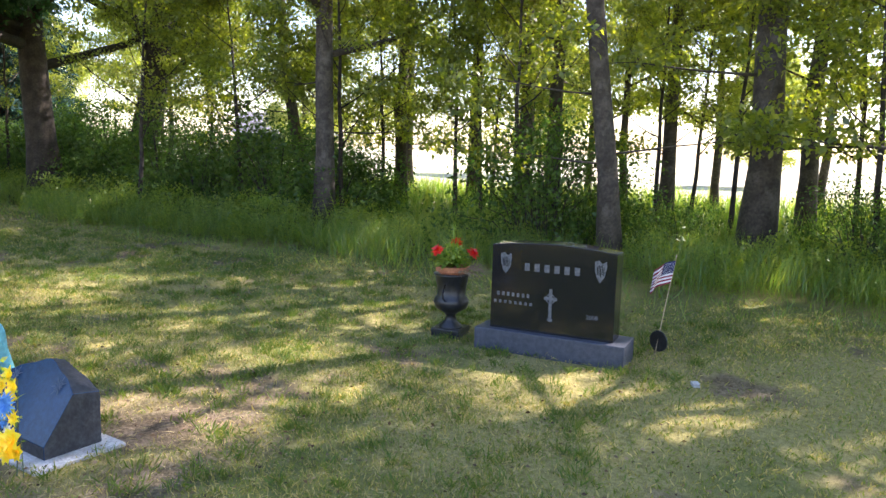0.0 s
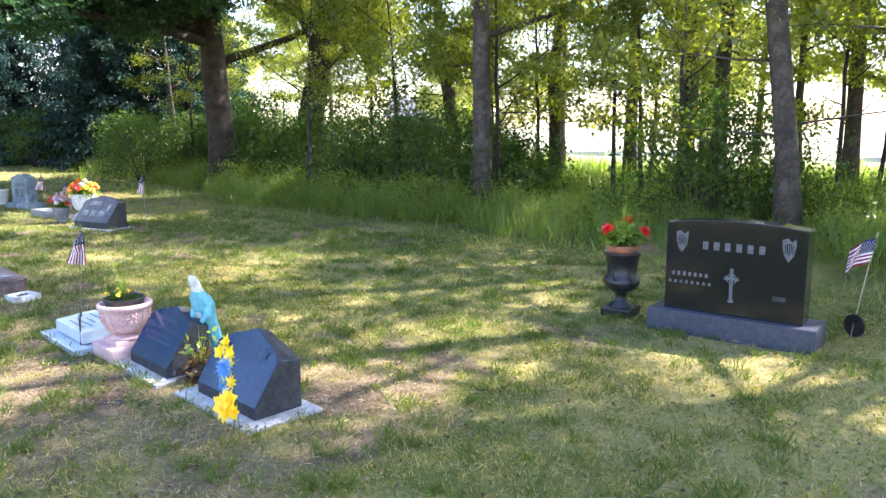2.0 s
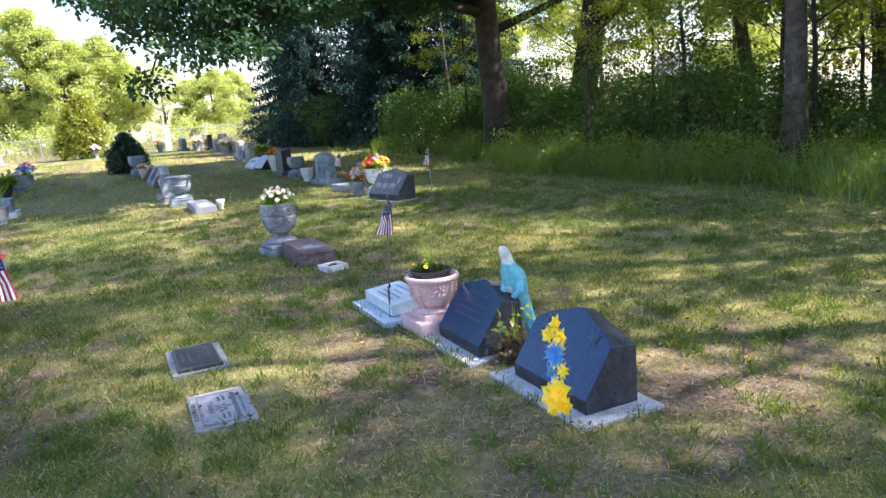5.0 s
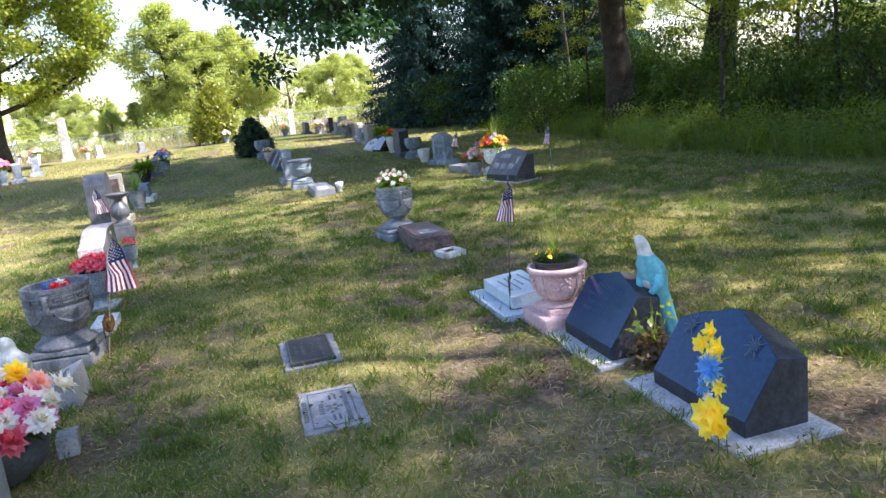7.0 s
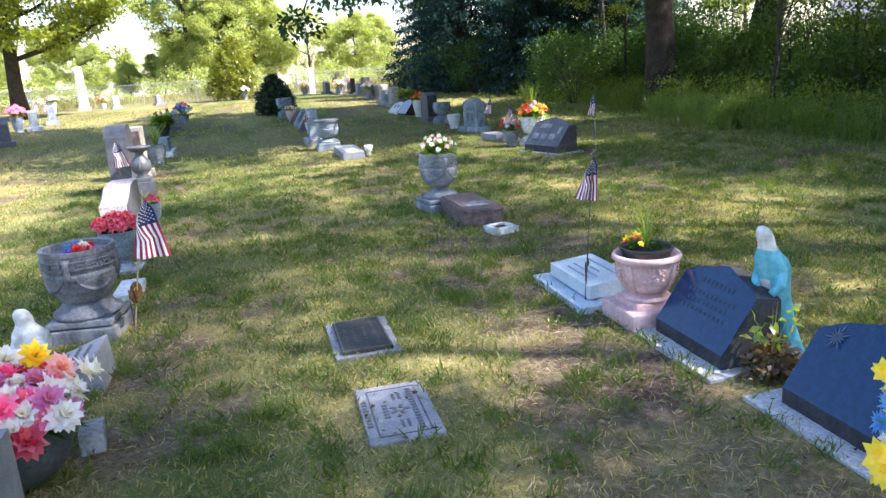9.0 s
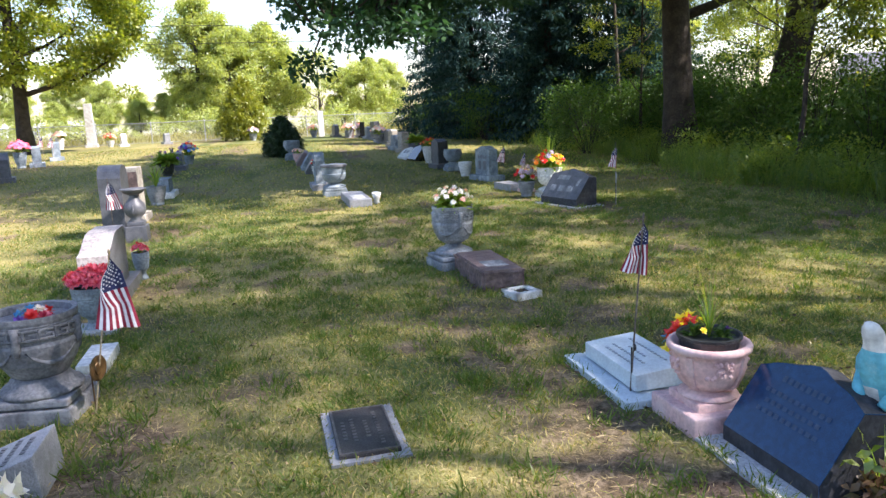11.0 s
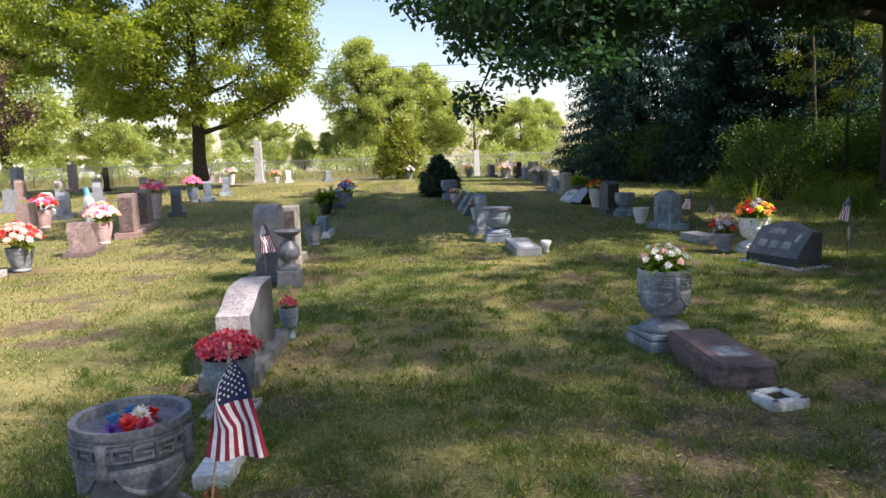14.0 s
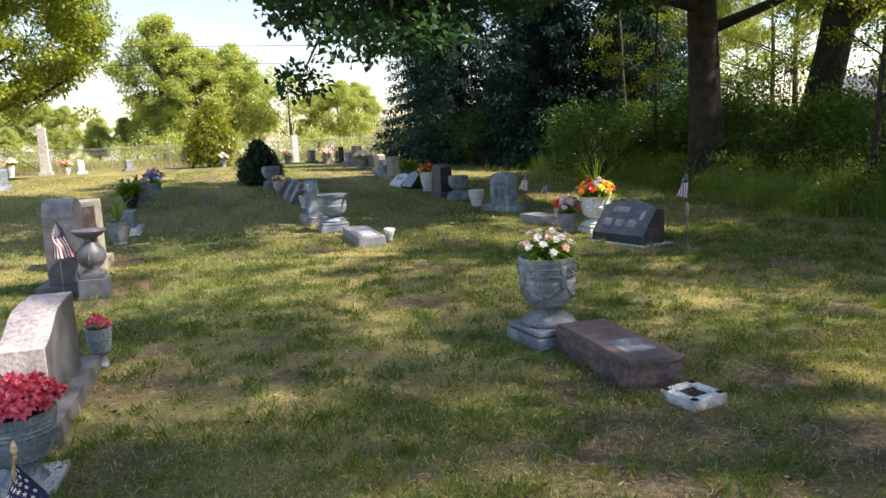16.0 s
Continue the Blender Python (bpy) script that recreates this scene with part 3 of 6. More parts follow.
blades("tall_grass", 4, 150000, 8.4, 15, -8, 34, 0.2, 0.8, 0.011, TALL_GRASS, "tall unmown grass at the edge of the wood", wood_keep, 0.28, "tall grass")
blades("tall_grass", 5, 26000, 14, 26, -12, 30, 0.4, 1.1, 0.03, TALL_GRASS, "tall unmown grass under the trees", None, 0.3, "tall grass")
blades("tall_grass", 6, 24000, -45, 22, 49.3, 62, 0.25, 0.7, 0.04, MEADOW, "long dry grass along the far fence", None, 0.3, "tall grass")
blades("tall_grass", 61, 2500, 8.3, 10.5, -6, 30, 0.15, 0.4, 0.012, TALL_GRASS, "tall unmown grass at the edge of the wood", None, 0.6, "tall grass")


# ---------------------------------------------------------------- trees
def leaves_round(name, centres, radii, per, size, seed, material, parent, flat=0.75, droop=0.0, aspect=0.55):
    """A crown: many single leaves round each clump centre."""
    r = np.random.RandomState(seed)
    C = np.repeat(np.asarray(centres, float), per, 0)
    R = np.repeat(np.asarray(radii, float), per)
    o = r.normal(0, 1, (len(C), 3))
    o = unit(o) * (r.rand(len(C), 1) ** 0.45)
    o[:, 2] *= flat
    P = C + o * R[:, None]
    n = len(P)
    D = unit(o * 0.6 + r.normal(0, 0.6, (n, 3)) + [0, 0, -droop])
    S = unit(np.cross(D, r.normal(0, 0.5, (n, 3)) + [0, 0, 1.0]))
    L = r.uniform(0.7, 1.3, n) * size
    return cards(name, P, D, S, L, L * aspect, material, "", "", 0.2, parent)


def limb(sh, p, d, length, r0, depth, rnd, tips, up=0.25, seg=7):
    """A bent, tapering limb that forks; gathers its tips."""
    pts, rad = [Vector(p)], [r0]
    d = Vector(d).normalized()
    k = 4
    for i in range(k):
        d = (d + Vector((rnd.uniform(-0.25, 0.25), rnd.uniform(-0.25, 0.25), rnd.uniform(-0.12, 0.12) + up * 0.3))).normalized()
        pts.append(pts[-1] + d * length / k)
        rad.append(r0 * (1 - 0.62 * (i + 1) / k))
    sh.tube(pts, rad, seg)
    tips.append(pts[-1])
    tips.append((pts[-2] + pts[-1]) / 2)
    if depth:
        for i in range(rnd.choice((2, 3))):
            j = rnd.choice((2, 3, 4))
            a = rnd.uniform(0, 6.28)
            q = Vector((math.cos(a), math.sin(a), rnd.uniform(-0.1, 0.5)))
            limb(sh, pts[j], d * 0.7 + q * 0.8, length * 0.6, rad[j] * 0.65, depth - 1, rnd, tips, up, 5)


def tree(name, x, y, rz, label, h, r, base, spread, seed, bark, leaf_material, per=60, size=0.13, limbs=12, clump=0.75, lean=(0, 0), low=0, group="", flat=0.75, extra=0, droop=0.0, top=1.0, boughs=(), shell=0, keep=1.0):
    t = thing(name, x, y, rz, label, "tree", group)
    rnd = random.Random(seed)
    sh, tips = Shape(), []
    k = 9
    pts, rad = [], []
    for i in range(k + 1):
        f = i / k
        pts.append(Vector((lean[0] * f * h + rnd.uniform(-1, 1) * 0.004 * h * (0 < i), lean[1] * f * h + rnd.uniform(-1, 1) * 0.004 * h * (0 < i), f * h - 0.05)))
        rad.append(r * (1.35 if i == 0 else 1.0) * (1 - 0.85 * f ** 1.2))
    sh.tube(pts, rad, 12)

    def on_trunk(f):
        i = min(int(f * k), k - 1)
        return pts[i].lerp(pts[i + 1], f * k - i), rad[i]
    for i in range(limbs):
        f = base / h + (0.97 - base / h) * (i + 0.3) / limbs
        p, rr = on_trunk(f)
        a = i * 2.4 + rnd.uniform(-0.4, 0.4)
        shape = 1.0 - 0.75 * max(0, (f - 0.55) / 0.45) * top
        limb(sh, p, (math.cos(a), math.sin(a), 0.15 + 0.6 * f), spread * shape * rnd.uniform(0.75, 1.05), rr * 0.42, 2, rnd, tips)
    tips = [q for q in tips if rnd.random() < keep]
    for i in range(low):
        p, rr = on_trunk(rnd.uniform(0.12, 0.35))
        a = rnd.uniform(0, 6.28)
        limb(sh, p, (math.cos(a), math.sin(a), 0.1), spread * 0.5, rr * 0.12, 1, rnd, tips, 0.05, 5)
    for z, dx, dy, dz, length in boughs:
        p, rr = on_trunk(z / h)
        pts2 = [p + Vector((dx, dy, dz)) * length * f + Vector((0, 0, 0.09 * length * math.sin(f * 3.0))) for f in (0, 0.25, 0.5, 0.75, 1.0)]
        sh.tube(pts2, [rr * 0.45, rr * 0.36, rr * 0.26, rr * 0.16, 0.02], 7)
        for j in range(60):
            f = 0.22 + 0.82 * j / 60
            q = p + Vector((dx, dy, dz)) * length * f + Vector((0, 0, 0.09 * length * math.sin(f * 3.0)))
            tip = q + Vector((rnd.uniform(-1, 1), rnd.uniform(-1.9, 1.9), rnd.uniform(-0.7, 1.3)))
            sh.tube([q, tip], [0.03, 0.008], 4)
            tips.append(tip)
    for i in range(shell):
        a, e = rnd.uniform(0, 6.28), math.asin(rnd.uniform(-0.93, 1))
        q = 0.82 + 0.16 * rnd.random()
        tips.append(Vector((spread * 1.1 * q * math.cos(a) * math.cos(e), spread * 1.1 * q * math.sin(a) * math.cos(e), (h + base) / 2 + (h - base) / 2 * q * math.sin(e))))
    for i in range(extra):
        a, e = rnd.uniform(0, 6.28), rnd.uniform(0, 1)
        q = spread * rnd.uniform(0.4, 0.95)
        tips.append(Vector((q * math.cos(a), q * math.sin(a), base + (h - base) * e)))
    part("trunk", sh, bark, t, smooth=True)
    leaves_round("crown", tips, [clump * rnd.uniform(0.6, 1.25) for _ in tips], per, size, seed, leaf_material, t, flat, droop)
    return t


def bush(name, x, y, rz, label, h, w, seed, leaf_material, per=70, size=0.08, clumps=26, category="bush", group=""):
    t = thing(name, x, y, rz, label, category, group)
    rnd = random.Random(seed)
    sh, tips = Shape(), []
    for i in range(clumps):
        a, f = rnd.uniform(0, 6.28), rnd.random()
        q = w * (0.25 + 0.75 * rnd.random()) * (1 - 0.5 * f)
        tip = Vector((q * math.cos(a), q * math.sin(a), h * (0.12 + 0.85 * f)))
        sh.tube([(0.1 * math.cos(a), 0.1 * math.sin(a), -0.03), tip * 0.5 + Vector((0, 0, 0.1 * h)), tip], [0.014, 0.01, 0.004], 4)
        tips.append(tip)
    tagged(part("stem", sh, BARK_DARK, t), kind="stuff")
    leaves_round("foliage", tips, [0.30 * h * rnd.uniform(0.5, 1.0) + 0.12 for _ in tips], per, size, seed, leaf_material, t)
    return t


OAK = "tall leafy tree with grey-brown bark at the lawn's edge"
WOOD = "trees of the wood"
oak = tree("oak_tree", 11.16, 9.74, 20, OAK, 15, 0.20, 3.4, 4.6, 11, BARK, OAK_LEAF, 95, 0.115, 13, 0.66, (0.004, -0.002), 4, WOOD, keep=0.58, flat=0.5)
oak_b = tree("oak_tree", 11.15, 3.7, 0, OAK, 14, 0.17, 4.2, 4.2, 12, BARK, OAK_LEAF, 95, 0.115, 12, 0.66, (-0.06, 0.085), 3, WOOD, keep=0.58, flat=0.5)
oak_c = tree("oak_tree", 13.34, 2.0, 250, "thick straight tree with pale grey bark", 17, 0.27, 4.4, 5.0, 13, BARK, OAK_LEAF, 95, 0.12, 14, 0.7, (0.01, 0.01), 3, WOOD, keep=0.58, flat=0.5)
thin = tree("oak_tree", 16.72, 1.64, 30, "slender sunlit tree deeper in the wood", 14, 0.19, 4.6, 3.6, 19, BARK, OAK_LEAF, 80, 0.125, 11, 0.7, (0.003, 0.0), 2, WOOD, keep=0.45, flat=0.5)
# copies at negative y stand mostly unseen, added to shade and dapple the lawn
for src, x, y, rz in ((oak_b, 14.8, -5.0, 30), (thin, 15.6, 7.55, 200), (thin, 16.7, 7.28, 90), (thin, 18.6, 5.03, 300), (thin, 18.3, -1.5, 10), (oak_c, 13.5, -3.0, 60), (oak_c, 11.4, -2.8, 120),
                       (oak_b, 15.0, 14.0, 10), (oak, 20.0, 11.5, 60), (oak, 22.0, 15.5, 170), (oak, 13.0, -7.5, 210), (thin, 17.5, 12.5, 75),  (oak_c, 10.9, -5.6, 180), (oak_c, 12.6, -0.4, 75), (oak_b, 11.8, -11.5, 20), (thin, 19, -6, 250)):
    copy_thing(src, pose(x, y, rise(x, y), 0, 0, rz))
# the two big dark trees further along, one with a heavy lean and a fork
big = tree("oak_tree", 11.5, 20.65, 0, "large dark-barked tree with long spreading limbs", 16, 0.42, 3.6, 6.5, 14, BARK_DARK, DARK_LEAF, 230, 0.17, 16, 0.85, (-0.045, 0.03), 0, WOOD, flat=0.55, boughs=((4.4, -0.93, -0.22, -0.10, 10.2), (4.8, -0.96, 0.02, -0.02, 11.2), (5.4, -0.9, -0.36, 0.08, 11.6), (6.0, -0.95, 0.12, 0.16, 12.2), (6.8, -0.92, -0.16, 0.26, 12.4), (7.6, -0.9, 0.25, 0.34, 12.0), (8.6, -0.85, -0.05, 0.46, 12.0), (5.0, -0.72, 0.55, 0.0, 9.5), (9.6, -0.7, -0.3, 0.6, 10.5), (5.2, -0.6, -0.75, 0.05, 6.0)))
tree("oak_tree", 14.0, 20.4, 0, "large dark tree with a leaning forked trunk", 15, 0.47, 4.2, 5.5, 15, BARK_DARK, OAK_LEAF, 120, 0.14, 14, 0.8, (0.15, -0.10), 0, WOOD, flat=0.55, keep=0.7, boughs=((3.6, 0.75, -0.35, 0.55, 3.6), (4.4, -0.5, 0.3, 0.8, 6.0)))
sunny = tree("oak_tree", 21.0, 7.0, 0, "bright sunlit leafy tree at the back of the wood", 9.5, 0.13, 2.7, 3.3, 27, BARK, OAK_LEAF, 110, 0.13, 13, 0.7, (0.01, 0.02), 2, WOOD, flat=0.5)
for x, y, rz in ((22.0, 4.6, 80), (23.0, 2.0, 160), (24.5, 9.5, 230), (21.5, -0.8, 300), (25.0, 34.0, 40), (28.5, 40.0, 110), (22.5, 30.0, 200)):
    copy_thing(sunny, pose(x, y, rise(x, y), 0, 0, rz))
sap = tree("sapling", 11.62, 9.67, 0, "thin young tree among the undergrowth", 6.5, 0.055, 1.8, 1.7, 17, BARK_DARK, OAK_LEAF, 60, 0.085, 12, 0.45, (0.03, 0.05), 0, "saplings of the wood", flat=0.45)
for x, y, rz in ((14.19, 7.8, 40), (14.32, 8.55, 120), (18.75, 4.46, 200), (15.03, 2.78, 280), (12.6, 6.2, 330), (12.4, 13.5, 60), (13.6, 16, 150), (13.2, 0.2, 15), (15.3, 0.6, 77), (12.1, 24.0, 190),
                 (17.5, 9.5, 260), (16.2, 4.6, 310), (12.4, -1.2, 100), (10.8, 15.3, 230), (14.8, 11.0, 20), (12.9, 11.6, 290)):
    copy_thing(sap, pose(x, y, rise(x, y), 0, 0, rz))
tree("dead_tree", 13.0, 27.0, 0, "thin bare leaning dead trunk among conifers", 7.5, 0.09, 3.0, 1.4, 18, BARK, DARK_LEAF, 3, 0.1, 5, 0.4, (-0.06, 0.0))

SHRUB = "dense leafy undergrowth shrub at the wood's edge"
rs = random.Random(4)


def thicket(src, x, y, scale):
    """A shrub turned at will and grown taller or broader."""
    copy_thing(src, pose(x, y, rise(x, y), rs.uniform(-6, 6), rs.uniform(-6, 6), rs.uniform(0, 360)) @ Matrix.Diagonal((scale * rs.uniform(0.8, 1.25), scale * rs.uniform(0.8, 1.25), scale, 1)))


shrub = bush("shrub", 11.9, 12.0, 0, SHRUB, 1.9, 1.5, 21, UNDER_LEAF, 120, 0.075, 30, "shrub", "undergrowth shrubs")
shrub_b = bush("shrub", 11.9, 16.0, 0, "tall undergrowth shrub with loose twigs", 2.6, 1.4, 22, UNDER_LEAF, 110, 0.085, 30, "shrub", "undergrowth shrubs")
shrub_d = bush("shrub", 12.4, 18.0, 0, "dark shaded undergrowth shrub beneath the trees", 2.2, 1.7, 24, UNDER_LEAF, 130, 0.09, 34, "shrub", "undergrowth shrubs")
# the shaded thicket along the lawn, ragged in height and depth
for i in range(30):
    y = 10.0 + i * 0.62
    x = float(edge_x(y)) + rs.uniform(2.0, 4.6)
    thicket(rs.choice((shrub_d, shrub_d, shrub, shrub_b)), x, y + rs.uniform(-0.4, 0.4), rs.choice((0.35, 0.5, 0.7, 0.9, 1.2)) * (0.7 if y > 19 else 1.0))
for i in range(18):
    y = 12.6 + i * 0.9
    thicket(rs.choice((shrub_d, shrub, shrub_b)), 14.4 + rs.uniform(-0.9, 2.6), y, rs.uniform(0.5, 1.2))
for i in range(13):
    y = -7 + i * 0.62
    thicket(rs.choice((shrub, shrub_d)), float(edge_x(y)) + rs.uniform(1.6, 4.0), y, rs.uniform(0.45, 0.9))
for x, y, k in ((11.6, 5.0, 1.15), (12.0, 5.5, 1.3), (12.4, 4.7, 1.0), (11.9, 4.3, 0.6), (13.6, 3.3, 0.55), (13.4, 10.4, 0.8), (14.9, 0.5, 0.6), (12.9, 22.0, 1.0), (13.5, 24.0, 1.1), (16, 21, 1.0), (15.5, 25, 1.1), (13.0, 26.0, 1.0)):
    thicket(shrub_d if y > 12 else shrub, x, y, k)
brush = bush("brush", 10.6, 10.4, 0, "low bright leafy brush along the lawn's edge", 0.8, 0.75, 23, WEED, 75, 0.06, 22, "brush", "low brush")
for i in range(44):
    y = 8.2 + i * 0.42
    thicket(brush, float(edge_x(y)) + rs.uniform(0.9, 2.4), y, rs.uniform(0.45, 1.15))
for i in range(26):
    y = -6 + i * 0.54
    thicket(brush, float(edge_x(y)) + rs.uniform(1.2, 3.4), y, rs.uniform(0.4, 0.85))
for x, y in ((17.8, 12.8), (20.5, 9.5), (18.2, 15.5)):
    copy_thing(sap, pose(x, y, rise(x, y), 0, 0, rs.uniform(0, 360)))
weed = thing("weed", 9.3, 12.6, 0, "leafy green weed in the tall grass", "weed", "weeds along the edge")
sw = Shape()
for k in range(5):
    a = k * 1.3
    top = Vector((0.22 * math.cos(a), 0.22 * math.sin(a), 0.5 + 0.07 * k))
    sw.tube([(0, 0, -0.02), top * 0.5, top], [0.005, 0.004, 0.002], 4)
    for j in range(13):
        f = 0.2 + 0.8 * j / 13
        b = j * 2.4
        sw.leaf(top * f, (math.cos(b), math.sin(b), 0.35), (0, 0, 1), 0.13 * (1.2 - 0.6 * f), 0.035)
part("stem_and_leaves", sw, WEED, weed)
for i in range(130):
    y = rs.uniform(-4, 27) if i % 2 else rs.uniform(8, 16)
    x = float(edge_x(y)) + rs.uniform(0.0, 1.6)
    thicket(weed, x, y, rs.uniform(0.6, 1.25))


def conifer(name, x, y, label, h, w, seed, material, group="", layers=20, base=0.4):
    t = thing(name, x, y, 0, label, "conifer", group)
    rnd = random.Random(seed)
    sh = Shape().tube([(0, 0, -0.05), (0, 0, h * 0.5), (0, 0, h)], [h * 0.022, h * 0.014, 0.01], 8)
    C, D0 = [], []
    for k in range(layers):
        f = k / layers
        z, q = base + (h - base) * f, w * (1 - f) ** 0.85 + 0.12
        m = max(5, int(13 * (1 - f)))
        for i in range(m):
            a = 2 * math.pi * i / m + rnd.uniform(-0.2, 0.2)
            reach = q * rnd.uniform(0.75, 1.1)
            d = Vector((math.cos(a), math.sin(a), -0.28))
            sh.tube([(0, 0, z), d * reach * 0.5 + Vector((0, 0, z)), d * reach + Vector((0, 0, z + 0.08))], [0.02, 0.013, 0.004], 4)
            for s in range(7):
                C.append(d * reach * (0.25 + 0.78 * s / 7) + Vector((0, 0, z + 0.03 * rnd.random())))
    part("trunk", sh, BARK_DARK, t)
    leaves_round("needles", C, [0.30 + 0.03 * w] * len(C), 34, 0.24, seed, material, t, 0.45, 0.35, 0.26)
    return t


spr = conifer("spruce_tree", 11.6, 30.5, "dark blue-green spruce with drooping boughs", 11, 2.9, 31, SPRUCE, "spruces")
for x, y in ((14.2, 28.6), (9.7, 35.0), (13.5, 33.5), (10.0, 41.0), (16.5, 31.0), (14.0, 39.0)):
    copy_thing(spr, pose(x, y, rise(x, y), 0, 0, x * 77))
for x, y, rz in ((9.4, 32, 0), (9.2, 38.5, 90), (8.8, 44, 180), (11.0, 26.5, 240), (10.5, 24.5, 30)):
    copy_thing(shrub_d, pose(x, y, rise(x, y), 0, 0, rz))


def clipped(name, x, y, label, h, w, seed, material, category, lean=0.0, group=""):
    """A dense clipped evergreen, egg- or cone-shaped."""
    t = thing(name, x, y, 0, label, category, group)
    rnd = random.Random(seed)
    part("trunk", Shape().tube([(0, 0, -0.03), (0, 0, h * 0.3), (lean * h * 0.6, 0, h * 0.7)], [0.07, 0.06, 0.02], 7), BARK_DARK, t)
    C = []
    for i in range(420):
        f = rnd.random()
        q = w * math.sin(math.pi * min(1, (0.22 + 0.78 * f))) ** 0.7 * (0.6 + 0.4 * (1 - f))
        a = rnd.uniform(0, 6.28)
        k = q * (0.55 + 0.45 * rnd.random())
        C.append((k * math.cos(a) + lean * h * f, k * math.sin(a), h * (0.05 + 0.93 * f)))
    leaves_round("foliage", C, [0.13 * w + 0.05] * len(C), 30, 0.06 + 0.05 * h, seed, material, t, 1.0, -0.3, 0.32)
    return t


clipped("clipped_yew", 0.95, 29.5, "dark green clipped egg-shaped evergreen among headstones", 1.28, 0.80, 41, YEW, "evergreen bush")
clipped("arborvitae", -0.9, 46.0, "leaning yellow-green arborvitae by the far fence", 3.3, 1.5, 42, ARBOR, "evergreen bush", 0.1)
tree("maple_tree", -10.2, 39.7, 0, "broad yellow-green maple standing in the lawn", 13.0, 0.34, 2.5, 5.4, 43, BARK_DARK, MAPLE_LEAF, 190, 0.19, 18, 0.85, (0, 0), 0, extra=110, shell=330, flat=0.5)
FAR = "green tree beyond the far fence, paled by haze in its colour"
far_a = tree("far_tree", -4.4, 66, 0, FAR, 10.6, 0.26, 2.0, 2.5, 44, BARK, HAZED_LEAF, 120, 0.20, 12, 0.75, (0.01, 0), 2, "trees beyond the fence", extra=50, shell=90, flat=0.7)
far_b = tree("far_tree", 0.9, 67, 0, FAR, 8.3, 0.2, 1.4, 2.5, 45, BARK, HAZED_LEAF, 120, 0.19, 11, 0.7, (-0.02, 0), 3, "trees beyond the fence", extra=50, shell=80, flat=0.7)
tree("far_tree", 5.2, 65, 0, "sparse half-bare tree beyond the far fence", 5.6, 0.16, 1.0, 2.8, 48, BARK, HAZED_LEAF, 26, 0.18, 11, 0.55, (0.0, 0), 2, "trees beyond the fence", keep=0.7)
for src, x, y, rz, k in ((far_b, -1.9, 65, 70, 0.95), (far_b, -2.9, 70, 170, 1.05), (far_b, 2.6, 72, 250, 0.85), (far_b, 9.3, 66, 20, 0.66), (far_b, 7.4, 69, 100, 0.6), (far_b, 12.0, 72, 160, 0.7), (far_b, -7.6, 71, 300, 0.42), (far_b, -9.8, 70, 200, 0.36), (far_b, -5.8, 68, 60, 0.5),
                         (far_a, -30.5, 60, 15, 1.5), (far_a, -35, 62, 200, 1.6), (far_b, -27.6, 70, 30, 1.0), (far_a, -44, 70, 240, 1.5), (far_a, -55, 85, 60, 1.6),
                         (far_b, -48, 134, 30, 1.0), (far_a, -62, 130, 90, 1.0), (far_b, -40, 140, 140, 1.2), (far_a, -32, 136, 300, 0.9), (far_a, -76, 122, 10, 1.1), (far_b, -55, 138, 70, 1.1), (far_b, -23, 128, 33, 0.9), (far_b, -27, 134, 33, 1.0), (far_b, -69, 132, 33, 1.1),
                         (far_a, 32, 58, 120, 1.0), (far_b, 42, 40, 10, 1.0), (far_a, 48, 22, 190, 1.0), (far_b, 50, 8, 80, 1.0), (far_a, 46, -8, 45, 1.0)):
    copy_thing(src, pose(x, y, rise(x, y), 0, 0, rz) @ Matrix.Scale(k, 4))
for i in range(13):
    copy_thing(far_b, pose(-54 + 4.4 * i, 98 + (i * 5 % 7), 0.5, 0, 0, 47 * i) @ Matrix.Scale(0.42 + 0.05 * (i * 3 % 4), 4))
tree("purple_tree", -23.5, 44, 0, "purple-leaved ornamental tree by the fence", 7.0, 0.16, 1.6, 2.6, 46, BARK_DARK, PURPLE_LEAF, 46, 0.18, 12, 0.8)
hedge = bush("far_shrub", -2.0, 52, 0, "green scrub beyond the far fence, paled by haze in its colour", 2.0, 2.0, 47, HAZED_LEAF, 50, 0.16, 26, "shrub", "scrub beyond the fence")
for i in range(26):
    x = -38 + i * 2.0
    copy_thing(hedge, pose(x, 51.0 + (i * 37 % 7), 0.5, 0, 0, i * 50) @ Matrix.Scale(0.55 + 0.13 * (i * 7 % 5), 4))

# ---------------------------------------------------------------- fence, far buildings, wires
fence = thing("chain_link_fence", 0, 48.5, 0, "galvanised chain-link fence with round posts along the far side", "fence", z=0.5)
post = mesh_of("fence_post", Shape().lathe([(0.03, -0.05), (0.03, 1.25), (0.036, 1.26), (0.02, 1.3)], 8), STEEL)
for i in range(24):
    p = new("fence_post", post)
    p.parent, p.location = fence, (-54 + 3 * i, 0, 0)
for z in (1.22, 0.08):
    part("rail", Shape().tube([(-54, 0, z), (-20, 0, z), (15, 0, z)], 0.022 if z > 1 else 0.008, 6), STEEL, fence)
net = Shape()
for i in range(460):
    x = -54 + i * 0.15
    for s in (-1, 1):
        net.add([(x, 0, 0.05), (x + 0.012, 0, 0.05), (x + s * 1.15 + 0.012, 0, 1.22), (x + s * 1.15, 0, 1.22)], [(0, 1, 2, 3)])
tagged(part("wire_netting", net, STEEL, fence), kind="stuff")

